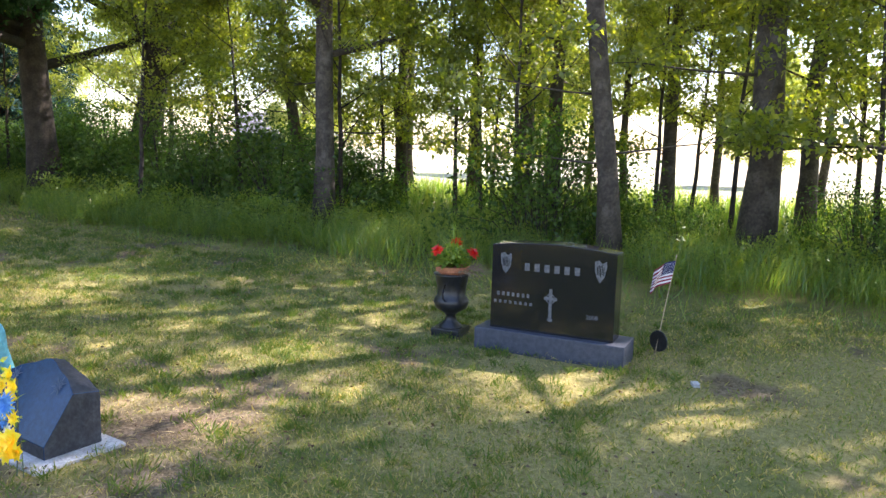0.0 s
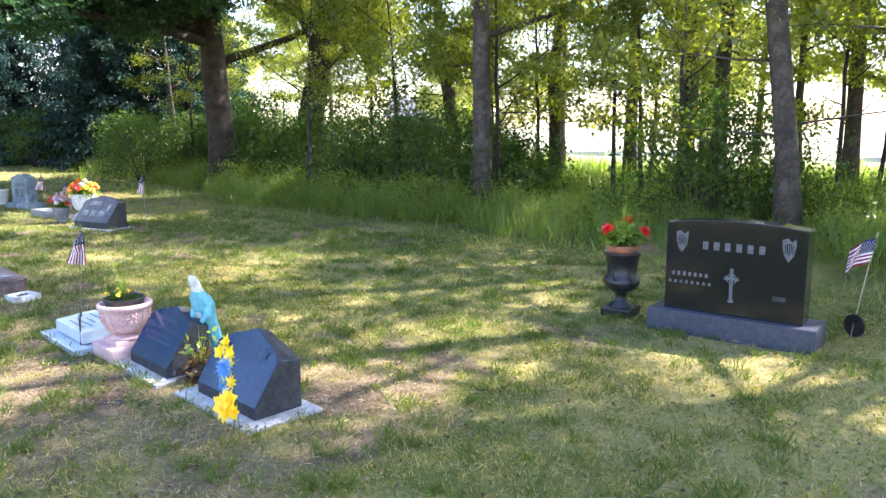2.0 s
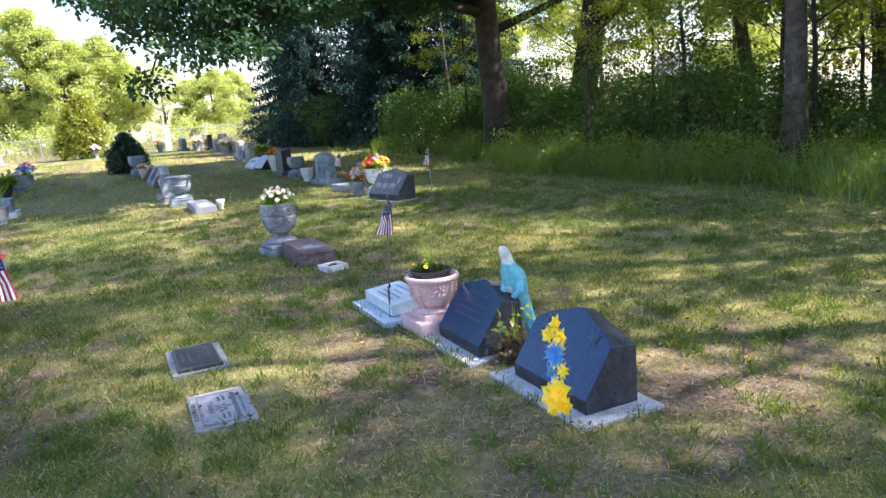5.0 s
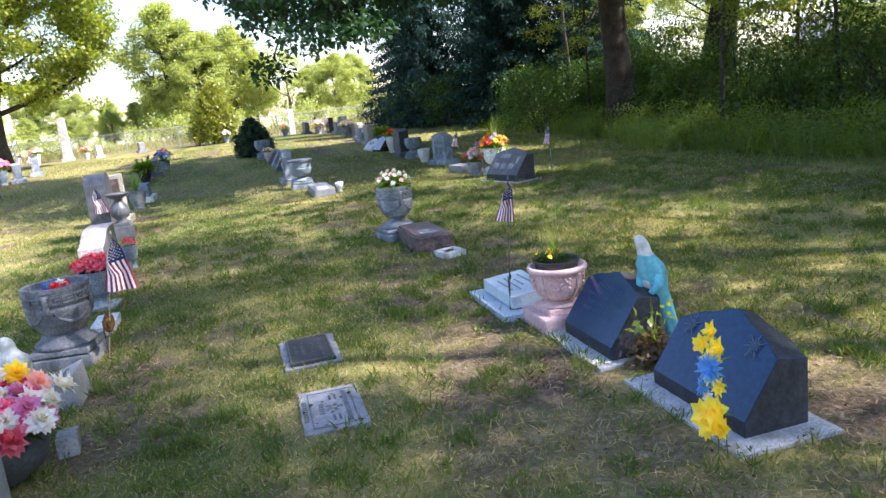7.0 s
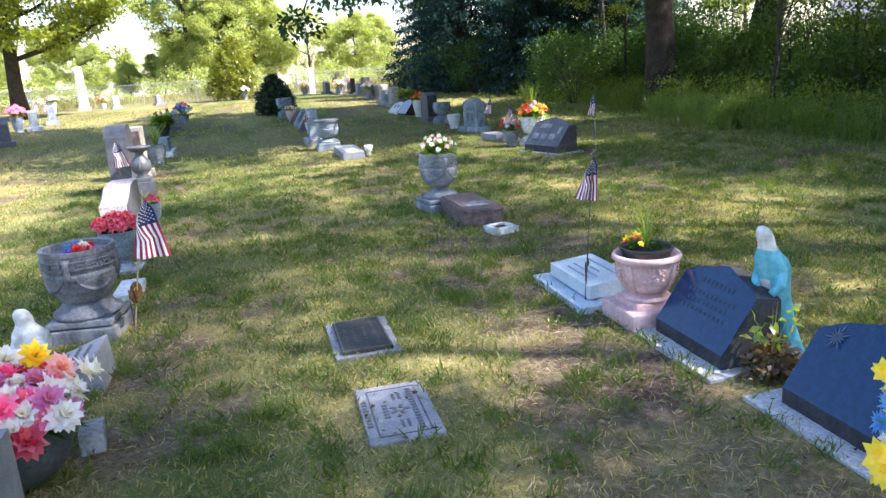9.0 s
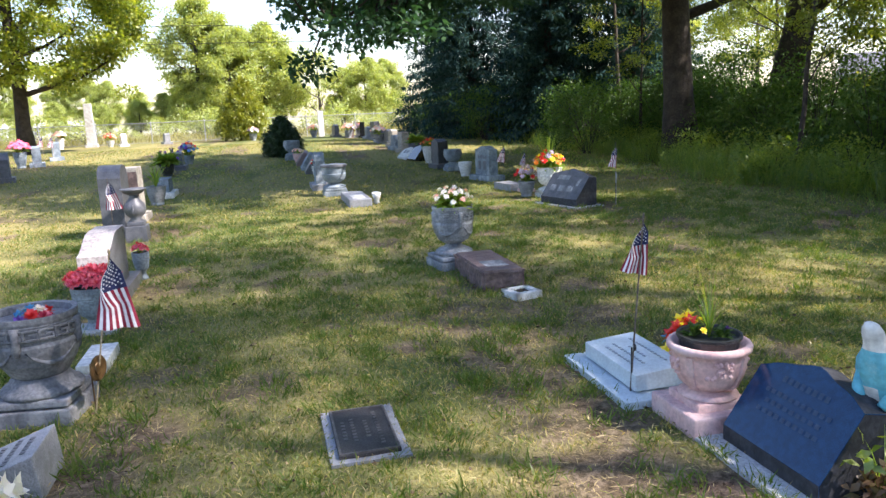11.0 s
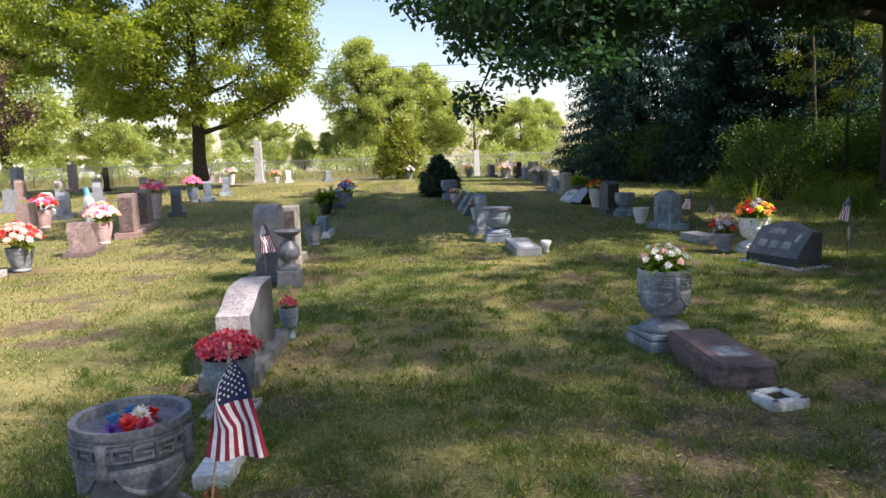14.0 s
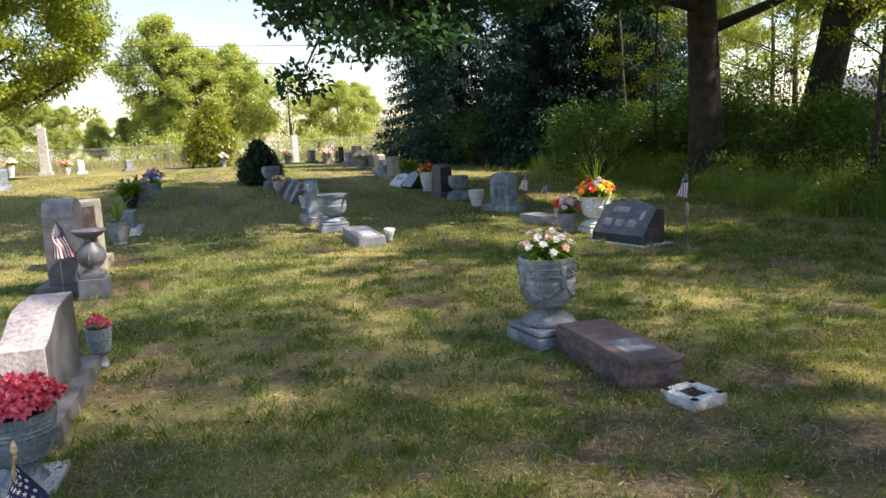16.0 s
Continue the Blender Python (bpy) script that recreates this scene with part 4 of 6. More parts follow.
for x, y, w, h, rz in ((-58, 116, 28, 1.5, 8), (-33, 128, 16, 1.4, 4), (-92, 106, 22, 2.2, 14)):
    b = thing("long_white_shed", x, y, rz, "long low white shed beyond the field", "building", "white sheds")
    part("wall", Shape().box((0, 0, h / 2), (w, 6, h)), WHITE_WALL, b)
    part("roof", Shape().prism([(-3.4, h), (0, h + 0.7), (3.4, h), (3.4, h - 0.12), (0, h + 0.56), (-3.4, h - 0.12)], "x", -w / 2 - 0.4, w / 2 + 0.4), ROOF_GREY, b)
    for k in range(int(w / 5)):
        part("door", Shape().box((-w / 2 + 2.5 + 5 * k, -3.03, h * 0.42), (1.2, 0.06, h * 0.8)), ROOF_GREY, b)
house = thing("house", 62, 62, 35, "distant house with a grey roof beyond the wood", "house")
part("wall", Shape().box((0, 0, 1.4), (8, 10, 2.8)), SLATE_BASE, house)
part("roof", Shape().prism([(-4.6, 2.7), (0, 5.2), (4.6, 2.7)], "y", -5.6, 5.6), ASH_ROOF, house)
for k in (-3, 0, 3):
    part("window", Shape().box((-4.02, k, 1.6), (0.06, 1.1, 1.2)), BLACK_IRON, house, bevel=0.01)
for k, z in enumerate((8.3, 7.0)):
    tagged(new("overhead_wire", mesh_of("overhead_wire", Shape().tube([(-90 + 6 * i, 58 - k, z + 0.004 * (i - 15) ** 2) for i in range(31)], 0.018, 5), BLACK_IRON)),
           "thin black overhead cable beyond the fence", "cable", "overhead wires")

# ---------------------------------------------------------------- grave things: kinds


def flag(x, y, rz, h, size, lean=(0, 0), droop=0.5, medal=None, stick=WOOD_STICK, furl=0.5, label="", turn=0, fan=(-22, -2)):
    """A small national flag on a stick; cloth hangs from the stick's top."""
    t = thing("grave_flag", x, y, rz, label or "small american flag on a wooden stick in the lawn", "flag", "grave flags")
    top = Vector((lean[0], lean[1], h))
    part("stick", Shape().tube([(0, 0, -0.05), top * 0.5, top], [0.005, 0.005, 0.004], 6), stick, t)
    part("finial", Shape().lathe([(0.002, 0), (0.008, 0.012), (0.006, 0.024), (0.001, 0.035)], 8, c=tuple(top)), stick, t)
    # cloth: rows follow the stick (hoist), columns run to the fly, which sags
    W, H = size * 1.45, size
    nc, nr = 26, 26
    axis = top.normalized()
    c, s = math.cos(radians(turn)), math.sin(radians(turn))

    def at(u, w):
        if fan:
            # limp cloth: the stripes fan out downwards from the gathered hoist
            m = max(0.0, min(1.0, (u - 0.36) / 0.30))
            q = max(0.0, (w - 0.44) / 0.56) * (1 - m) + w * m
            th = radians(fan[0] + (fan[1] - fan[0]) * q)
            side = 0.22 * size * (q - 0.4) * min(1, u * 5)
            fold = 0.018 * size / 0.3 * math.sin(w * 10 + u * 2) * (0.4 + u)
            out = W * u * math.sin(th) + side
            return top - axis * (0.015 + (1 - w) * 0.30 * H * (1 - 0.8 * u)) + Vector((c * out - s * fold, s * out + c * fold, -W * u * math.cos(th) * (0.94 + 0.06 * w)))
        base = top - axis * (0.02 + (1 - w) * H)
        fall = droop * (0.50 * u + 0.38 * u * u)
        out = W * (0.88 * u - 0.30 * u * u) * (1 - furl * 0.6)
        fold = 0.035 * size / 0.3 * math.sin(u * 9 + w * 2.2) * (0.3 + u)
        return base + Vector((c * out - s * fold, s * out + c * fold, -fall * W + 0.01 * math.sin(w * 7) * u))
    verts = [at(i / nc, j / nr) for j in range(nr + 1) for i in range(nc + 1)]
    sh = Shape()
    for j in range(nr):
        for i in range(nc):
            canton = i < nc * 0.42 and j >= 12
            slot = 2 if canton else (0 if (j // 2) % 2 == 0 else 1)
            a = j * (nc + 1) + i
            sh.f.append((a, a + 1, a + nc + 2, a + nc + 1))
            sh.m.append(slot)
    sh.v = [tuple(v) for v in verts]
    cloth = part("cloth", sh, [CLOTH_RED, CLOTH_WHITE, CLOTH_BLUE], t, smooth=True)
    stars = Shape()
    for r in range(7):
        for q in range(6 if r % 2 == 0 else 5):
            u, w = (0.035 + 0.065 * q + (0.032 if r % 2 else 0)), 0.50 + 0.07 * r
            p, du, dw = at(u, w), at(u + 0.01, w), at(u, w + 0.01)
            n = (du - p).cross(dw - p).normalized() * 0.0022
            a, b = (du - p).normalized() * 0.0075 * size / 0.3, (dw - p).normalized() * 0.0075 * size / 0.3
            for side in (1, -1):
                ring = [p + n * side + a * math.cos(k * 0.628) * (1 if k % 2 == 0 else 0.42) + b * math.sin(k * 0.628) * (1 if k % 2 == 0 else 0.42) for k in range(10)]
                stars.add(ring, [tuple(range(10))])
    tagged(part("star_field", stars, CLOTH_WHITE, cloth), kind="stuff")
    if medal:
        z, rad, m = medal
        disc = Shape().lathe([(rad * 0.9, -0.006), (rad, -0.003), (rad, 0.003), (rad * 0.9, 0.007), (rad * 0.55, 0.005), (rad * 0.5, 0.010)], 24)
        ob = part("grave_marker_medal", disc, m, t, "round metal service medallion")
        ob.matrix_local = Matrix.Translation(top * (z / h) + Vector((0, -0.012, 0))) @ Matrix.Rotation(radians(68), 4, "Z") @ Matrix.Rotation(radians(90), 4, "X")
        part("ground_rod", Shape().tube([(0.012, 0, -0.05), (0.012, 0, z)], 0.004, 6), m, t)
    return t


def bars(sh, rows, y, dx=0.0):
    """Plain bars in place of lettering; rows of (z, width, height, count)."""
    for z, w, h, n in rows:
        step = w / n
        for i in range(n):
            sh.box((dx - w / 2 + step * (i + 0.5), y, z), (step * 0.5, 0.003, h))


def bouquet(t, centre, radius, height, colours, count, size, seed, greens=30, kind="flower", rings=((6, 0.25), (5, 0.8)), leaf=PLANT_GREEN, wide=0.75):
    """Flower heads and leaves over a pot; each flower is a part."""
    rnd = random.Random(seed)
    sh = Shape()
    c = Vector(centre)
    for i in range(greens):
        a, e = rnd.uniform(0, 6.28), rnd.uniform(0.1, 1.2)
        d = Vector((math.cos(a) * math.cos(e), math.sin(a) * math.cos(e), math.sin(e)))
        sh.leaf(c + d * radius * 0.2, d, (0, 0, 1), radius * rnd.uniform(0.6, 1.1), radius * 0.3, 0, 0.25)
        sh.tube([c, c + Vector((d.x, d.y, d.z * height / radius)) * radius * 0.8], 0.0022, 4)
    part("foliage", sh, leaf, t)
    made = {}
    for i in range(count):
        col = rnd.choice(colours)
        if (col, i % 3) not in made:
            made[(col, i % 3)] = mesh_of(kind, Shape().blossom((0, 0, 0), size, rings, (0, 0, 1), 0, wide, rnd), PETALS[col])
        a, q = i * 2.4, math.sqrt((i + 0.5) / count)
        d = Vector((math.cos(a) * q, math.sin(a) * q, 0))
        p = c + d * radius + Vector((0, 0, height * (1 - 0.6 * q * q) * rnd.uniform(0.85, 1.1)))
        f = new(kind, made[(col, i % 3)])
        f.parent = t
        n = Vector((d.x, d.y, 0.9)).normalized()
        f.matrix_local = Matrix.Translation(p) @ n.to_track_quat("Z", "Y").to_matrix().to_4x4() @ pose(0, 0, 0, 0, 0, i * 70)


def spikes(t, centre, count, length, seed, material=PLANT_GREEN, spread=0.5, name="spike_grass", arch=0.4, width=0.008):
    rnd = random.Random(seed)
    sh = Shape()
    for i in range(count):
        a, s = rnd.uniform(0, 6.28), rnd.uniform(0.1, 1) * spread
        L = length * rnd.uniform(0.6, 1.1)
        p = [Vector(centre) + Vector((math.cos(a) * s * L * f ** 1.4, math.sin(a) * s * L * f ** 1.4, L * (f - arch * s * f ** 3))) for f in (0, 0.25, 0.5, 0.75, 1)]
        side = Vector((-math.sin(a), math.cos(a), 0)) * width / 2
        k = [(q - side * w, q + side * w) for q, w in zip(p, (1, 1, 0.9, 0.6, 0.1))]
        sh.add([x for ab in k for x in ab], [(2 * j, 2 * j + 1, 2 * j + 3, 2 * j + 2) for j in range(4)])
    return part(name, sh, material, t)


def cast_urn(x, y, rz, r, h, ped, ped_h, material, label, neck=0.38, key=True, fill=None, soil_depth=0.04, group="cast stone urns"):
    """A cast urn with key-pattern band, garland and foot on a square pedestal."""
    t = thing("grave_urn", x, y, rz, label, "planter urn", group)
    part("pedestal", Shape().box((0, 0, ped_h * 0.35 - 0.01), (ped, ped, ped_h * 0.7)).box((0, 0, ped_h * 0.85), (ped * 0.94, ped * 0.94, ped_h * 0.3)), material, t, bevel=0.012)
    z0, H = ped_h, h - ped_h
    foot = [(r * 0.90, 0), (r * 0.94, H * 0.04), (r * 0.90, H * 0.08), (r * 0.74, H * 0.12), (r * (neck + 0.10), H * 0.17), (r * neck, H * 0.22)]
    part("foot", Shape().lathe([(a, b + z0) for a, b in foot], 32), material, t, smooth=True)
    body = [(neck, 0.22), (neck * 0.7 + 0.24, 0.245), (0.74, 0.31), (0.87, 0.41), (0.95, 0.54), (0.985, 0.64), (0.965, 0.665), (0.93, 0.68), (0.95, 0.70), (0.97, 0.90), (1.0, 0.94), (1.0, 1.0), (0.95, 1.0), (0.88, 0.99), (0.86, 0.90), (0.80, 0.82)]
    part("bowl", Shape().lathe([(a * r, b * H + z0) for a, b in body], 40), material, t, smooth=False, bevel=0.0)
    if key:
        k = Shape()
        n = 18
        cell = 2 * math.pi / n
        for i in range(n):
            for u0, u1, z0k, z1k in ((0.0, 0.82, 1.0, 1.0), (0.0, 0.0, 0.0, 1.0), (0.0, 0.82, 0.0, 0.0), (0.82, 0.82, 0.0, 0.56), (0.42, 0.82, 0.56, 0.56)):
                a = cell * (i + (u0 + u1) / 2)
                k.box((0.968 * r * math.cos(a), 0.968 * r * math.sin(a), z0 + H * (0.755 + 0.105 * (z0k + z1k) / 2)),
                      (0.022, r * cell * (u1 - u0) + 0.012, H * 0.105 * (z1k - z0k) + 0.011), math.degrees(a))
        for zz in (0.725, 0.895):
            k.lathe([(0.96 * r, z0 + H * zz - 0.006), (0.99 * r, z0 + H * zz), (0.96 * r, z0 + H * zz + 0.006)], 32)
        tagged(part("key_pattern_band", k, material, t, bevel=0.0015), kind="stuff")
        g = Shape()
        for i in range(4):
            a0 = math.pi / 2 * i + 0.78
            pts = []
            for j in range(9):
                f = j / 8 * 2 - 1
                a, zz = a0 + f * 0.62, 0.60 - 0.17 * (1 - f * f)
                rr = np.interp(zz, [0.22, 0.245, 0.31, 0.41, 0.54, 0.64], [neck, neck * 0.7 + 0.24, 0.74, 0.87, 0.95, 0.985]) * r
                pts.append((rr * math.cos(a), rr * math.sin(a), z0 + H * zz))
            g.tube(pts, [0.007, 0.009, 0.012, 0.015, 0.020, 0.015, 0.012, 0.009, 0.007], 7)
            b = a0 + 0.785
            g.tube([(0.99 * r * math.cos(b), 0.99 * r * math.sin(b), z0 + H * q) for q in (0.9, 0.78, 0.66, 0.56)], [0.026, 0.02, 0.026, 0.012], 8)
        part("garland", g, material, t, smooth=True)
    part("soil", Shape().lathe([(r * 0.84, z0 + H - soil_depth - 0.02), (r * 0.84, z0 + H - soil_depth), (r * 0.3, z0 + H - soil_depth + 0.012)], 24), EARTH, t, bevel=0.0)
    return t


def tablet(x, y, rz, w, h, d, base, material, label, top="serp", rough=None, name="headstone", base_mat=None, rows=(), ink=None, group="headstones", base_h=0.12):
    """An upright stone on a base; faces its own -y."""
    t = thing(name, x, y, rz, label, "headstone", group)
    if base:
        part("base", Shape().box((0, 0, base_h / 2 - 0.015), (base[0], base[1], base_h + 0.03)), base_mat or material, t, bevel=0.008)
    b = base_h if base else -0.03
    pts = [(-w / 2, b), (w / 2, b)]
    n = 12
    for i in range(n + 1):
        u = 1 - 2 * i / n
        if top == "round":
            z = h - 0.30 * w * (1 - math.sqrt(max(0, 1 - u * u)))
        elif top == "serp":
            z = h - 0.06 * h * (1 - math.cos(u * math.pi)) * 0.5 * 1.6
        elif top == "peak":
            z = h - 0.05 * abs(u)
        else:
            z = h
        pts.append((u * w / 2, z))
    die = part("die", Shape().prism(pts, "y", -d / 2, d / 2), material, t, bevel=0.006)
    if rough:
        for s in (-1, 1):
            part("rock_pitched_edge", Shape().box((s * (w / 2 + 0.01), 0, (b + h) / 2 - 0.02), (0.035, d * 0.98, h - b - 0.10)), rough, die, cuts=4, rough=0.018)
    if rows:
        s = Shape()
        bars(s, rows, -d / 2 - 0.001)
        tagged(part("lettering", s, ink or DARK_INK, die), kind="stuff")
    return t


def slant(x, y, rz, w, h, d, material, slab, label, rows=(), curve=0.04, lip=0.08, side=None, ink=None):
    """A slant marker on a thin slab; the polished face leans back from -y."""
    t = thing("slant_headstone", x, y, rz, label, "headstone", "slant headstones")
    if slab:
        part("foundation_slab", Shape().box((slab[2], slab[3], -0.024), (slab[0], slab[1], 0.07)), PALE_SLAB, t, "pale concrete foundation slab", bevel=0.006)
    z0 = 0.009 if slab else -0.02
    n = 14
    sh = Shape()
    ring = []
    for i in range(n + 1):
        u = -1 + 2 * i / n
        f = 1 + curve * (math.cos(u * 2.6) - 0.4 + 0.15 * math.cos(u * 9)) / (h - z0 - lip)
        yt, zt = -d / 2 + (d - 0.09) * f, z0 + lip + (h - z0 - lip) * f
        ring.append([(u * w / 2, -d / 2, z0), (u * w / 2, -d / 2, z0 + lip), (u * w / 2, yt, zt), (u * w / 2, d / 2 + 0.02, zt - 0.025), (u * w / 2, d / 2 + 0.02, z0)])
    verts = [p for r in ring for p in r]
    faces = [(5 * i + j, 5 * (i + 1) + j, 5 * (i + 1) + (j + 1) % 5, 5 * i + (j + 1) % 5) for i in range(n) for j in range(5)]
    slots = [0 if j in (1,) else 1 for i in range(n) for j in range(5)]
    faces += [(0, 1, 2, 3, 4), tuple(5 * n + j for j in (4, 3, 2, 1, 0))]
    slots += [1, 1]
    sh.v, sh.f, sh.m = verts, faces, slots
    die = part("die", sh, [material, side or ROUGH_DARK], t, bevel=0.003)
    if rows:
        s = Shape()
        ang = math.atan2(h - z0 - lip, d - 0.09)
        for v, ww, hh, cnt, dx in rows:
            for k in range(cnt):
                st = ww / cnt
                yy, zz = -d / 2 + v * (d - 0.09), z0 + lip + v * (h - z0 - lip)
                cx = dx - ww / 2 + st * (k + 0.5)
                e = hh / 2
                ny, nz = -math.sin(ang) * 0.003, math.cos(ang) * 0.003
                cy, cz = math.cos(ang) * e, math.sin(ang) * e
                s.add([(cx - st * 0.33, yy - cy + ny, zz - cz + nz), (cx + st * 0.33, yy - cy + ny, zz - cz + nz), (cx + st * 0.33, yy + cy + ny, zz + cz + nz), (cx - st * 0.33, yy + cy + ny, zz + cz + nz)], [(0, 1, 2, 3)])
        tagged(part("lettering", s, ink or DARK_GREY, die), kind="stuff")
    return t


def figure(x, y, rz, h, material, label, lean=(0, 0), lower=None, wide=0.15):
    """A small devotional statue as one plain mesh: robe, shoulders and veiled head."""
    prof = [(1.12, 0), (1.15, 0.03), (0.98, 0.08), (0.86, 0.20), (0.80, 0.35), (0.80, 0.50), (0.90, 0.60), (0.95, 0.68), (0.88, 0.75), (0.70, 0.795), (0.58, 0.825), (0.51, 0.85), (0.49, 0.88), (0.49, 0.915), (0.43, 0.955), (0.27, 0.988), (0.04, 1.0)]
    seg = 28
    sh = Shape()
    for i, (r, z) in enumerate(prof):
        for k in range(seg):
            a = 2 * math.pi * k / seg
            fold = 1 + (0.09 * math.sin(a * 7 + z * 5) + 0.04 * math.sin(a * 13 - z * 9) if z < 0.76 else 0)
            sh.v.append((lean[0] * z * h + wide * r * fold * math.cos(a), lean[1] * z * h - wide * 0.28 * max(0, (z - 0.72) / 0.28) + wide * 0.78 * r * fold * math.sin(a), z * h - 0.01))
    for j in range(len(prof) - 1):
        for k in range(seg):
            n = (k + 1) % seg
            sh.f.append((j * seg + k, j * seg + n, (j + 1) * seg + n, (j + 1) * seg + k))
            z, front = prof[j][1], math.sin(2 * math.pi * (k + 0.5) / seg + 0.5 * prof[j][1]) < -0.86
            sh.m.append(1 if (lower and (z > 0.80 or (front and z < 0.58))) else 0)
    sh.f.append(tuple(range(seg - 1, -1, -1)))
    sh.m.append(0)
    # joined sleeves in front
    for s in (-1, 1):
        k = len(sh.v)
        sh.tube([(s * wide * 0.62 + lean[0] * 0.7 * h, lean[1] * 0.7 * h, h * 0.70), (s * wide * 0.75 + lean[0] * 0.55 * h, lean[1] * 0.55 * h - wide * 0.5, h * 0.56), (s * wide * 0.5 + lean[0] * 0.5 * h, lean[1] * 0.5 * h - wide * 1.15, h * 0.50)], [wide * 0.30, wide * 0.32, wide * 0.22], 10, 0)
    ob = new("statue", mesh_of("statue", sh, [material, lower or material], smooth=True))
    ob.matrix_world = pose(x, y, rise(x, y), 0, 0, rz)
    return tagged(ob, label, "statue")


FOOTED = [(0.62, 0), (0.66, 0.05), (0.56, 0.10), (0.42, 0.20), (0.45, 0.28), (0.76, 0.40), (0.90, 0.60), (0.97, 0.86), (1.0, 0.90), (1.0, 1.0), (0.90, 1.0), (0.86, 0.92)]


def pot(x, y, rz, r, h, material, label, group="flower pots", profile=None, plate=None):
    t = thing("flower_pot", x, y, rz, label, "flower pot", group)
    prof = profile or [(0.62, 0), (0.66, 0.06), (0.60, 0.12), (0.74, 0.30), (0.90, 0.62), (0.97, 0.88), (1.0, 0.90), (1.0, 1.0), (0.90, 1.0), (0.86, 0.92)]
    part("pot_body", Shape().lathe([(a * r, b * h) for a, b in prof], 30), material, t, smooth=False)
    for z in (0.72, 0.78, 0.84):
        part("band", Shape().lathe([(r * 0.955, h * z), (r * 0.985, h * (z + 0.015)), (r * 0.955, h * (z + 0.03))], 30), material, t)
    part("soil", Shape().lathe([(r * 0.88, h * 0.90), (r * 0.88, h * 0.94), (r * 0.2, h * 0.955)], 20), EARTH, t)
    if plate:
        part("stone_plate", Shape().box((0, 0, 0.0), (plate, plate, 0.05)), PALE_SLAB, t, bevel=0.006)
    return t

# ---------------------------------------------------------------- the black family monument
mon = thing("granite_monument", 6.35, 2.48, -83, "polished black granite family monument on a grey granite base", "monument")
part("base", Shape().box((0, 0, 0.085), (1.40, 0.42, 0.23)), SLATE_BASE, mon, "blue-grey granite base with a sawn top", bevel=0.008)
die = part("die", Shape().prism([(-0.58, 0.2), (0.58, 0.2), (0.58, 0.985), (0.36, 1.012), (0.0, 1.03), (-0.36, 1.012), (-0.58, 0.985)], "y", -0.12, 0.12), BLACK_GRANITE, mon, bevel=0.006)
name_bar = Shape()
bars(name_bar, [(0.80, 0.56, 0.07, 6)], -0.1215)
tagged(part("lettering", name_bar, ENGRAVED, die), kind="stuff")
small = Shape()
bars(small, [(0.53, 0.34, 0.035, 7)], -0.1215, -0.36)
bars(small, [(0.455, 0.40, 0.028, 8)], -0.1215, -0.36)
tagged(part("lettering", small, DARK_GREY, die), kind="stuff")
txt = bpy.data.curves.new("year", "FONT")
txt.body, txt.size, txt.extrude = "2008", 0.055, 0.0015
txt_ob = bpy.data.objects.new("year_tmp", txt)
year = new("year", bpy.data.meshes.new_from_object(txt_ob))
year.data.materials.append(ENGRAVED)
year.parent = die
year.matrix_local = Matrix.Translation((0.33, -0.122, 0.385)) @ Matrix.Rotation(radians(90), 4, "X")
cross = Shape().box((0, -0.1225, 0.47), (0.028, 0.005, 0.30)).box((0, -0.1222, 0.53), (0.12, 0.005, 0.028)).box((0, -0.122, 0.335), (0.05, 0.004, 0.02))
ringv = [(r * math.cos(a * math.pi / 8), -0.1245, 0.53 + r * math.sin(a * math.pi / 8)) for r in (0.036, 0.046) for a in range(16)]
cross.add(ringv, [(i, (i + 1) % 16, 16 + (i + 1) % 16, 16 + i) for i in range(16)])
part("etched_cross", cross, ENGRAVED, die, "pale etched ringed cross")
for s in (-1, 1):
    em = Shape().add([(s * 0.44 + u, -0.1225, 0.82 + w) for u, w in ((0, -0.10), (0.04, -0.04), (0.055, 0.05), (0.05, 0.095), (0.015, 0.07), (-0.015, 0.1), (-0.055, 0.085), (-0.05, 0.0), (-0.03, -0.06))], [tuple(range(9))])
    part("etched_emblem", em, ENGRAVED, die, "pale etched shield-shaped emblem")
    lines = Shape()
    for k in range(5):
        lines.box((s * 0.44 - 0.028 + 0.014 * k, -0.1245, 0.825 + 0.01 * (k % 2)), (0.005, 0.003, 0.10 - 0.012 * abs(k - 2)), 0)
    part("emblem_lines", lines, BLACK_GRANITE, die)

# black iron urn beside it
iu = thing("iron_urn", 6.35, 3.60, 10, "black iron urn with a potted red geranium and dry twigs", "planter urn")
part("plinth", Shape().box((0, 0, 0.03), (0.30, 0.30, 0.09)), BLACK_IRON, iu, bevel=0.01)
part("urn_body", Shape().lathe([(0.13, 0.07), (0.12, 0.09), (0.06, 0.14), (0.05, 0.19), (0.07, 0.22), (0.155, 0.27), (0.18, 0.33), (0.165, 0.37), (0.14, 0.40), (0.15, 0.50), (0.17, 0.60), (0.185, 0.62), (0.15, 0.62)], 32), BLACK_IRON, iu, smooth=True)
for s in (-1, 1):
    part("handle", Shape().tube([(s * 0.16, 0, 0.36), (s * 0.22, 0, 0.40), (s * 0.22, 0, 0.48), (s * 0.17, 0, 0.52)], 0.012, 7), BLACK_IRON, iu, smooth=True)
part("clay_pot", Shape().lathe([(0.10, 0.56), (0.135, 0.64), (0.165, 0.645), (0.17, 0.695), (0.15, 0.695), (0.14, 0.66)], 26), TERRACOTTA, iu, "orange terracotta pot")
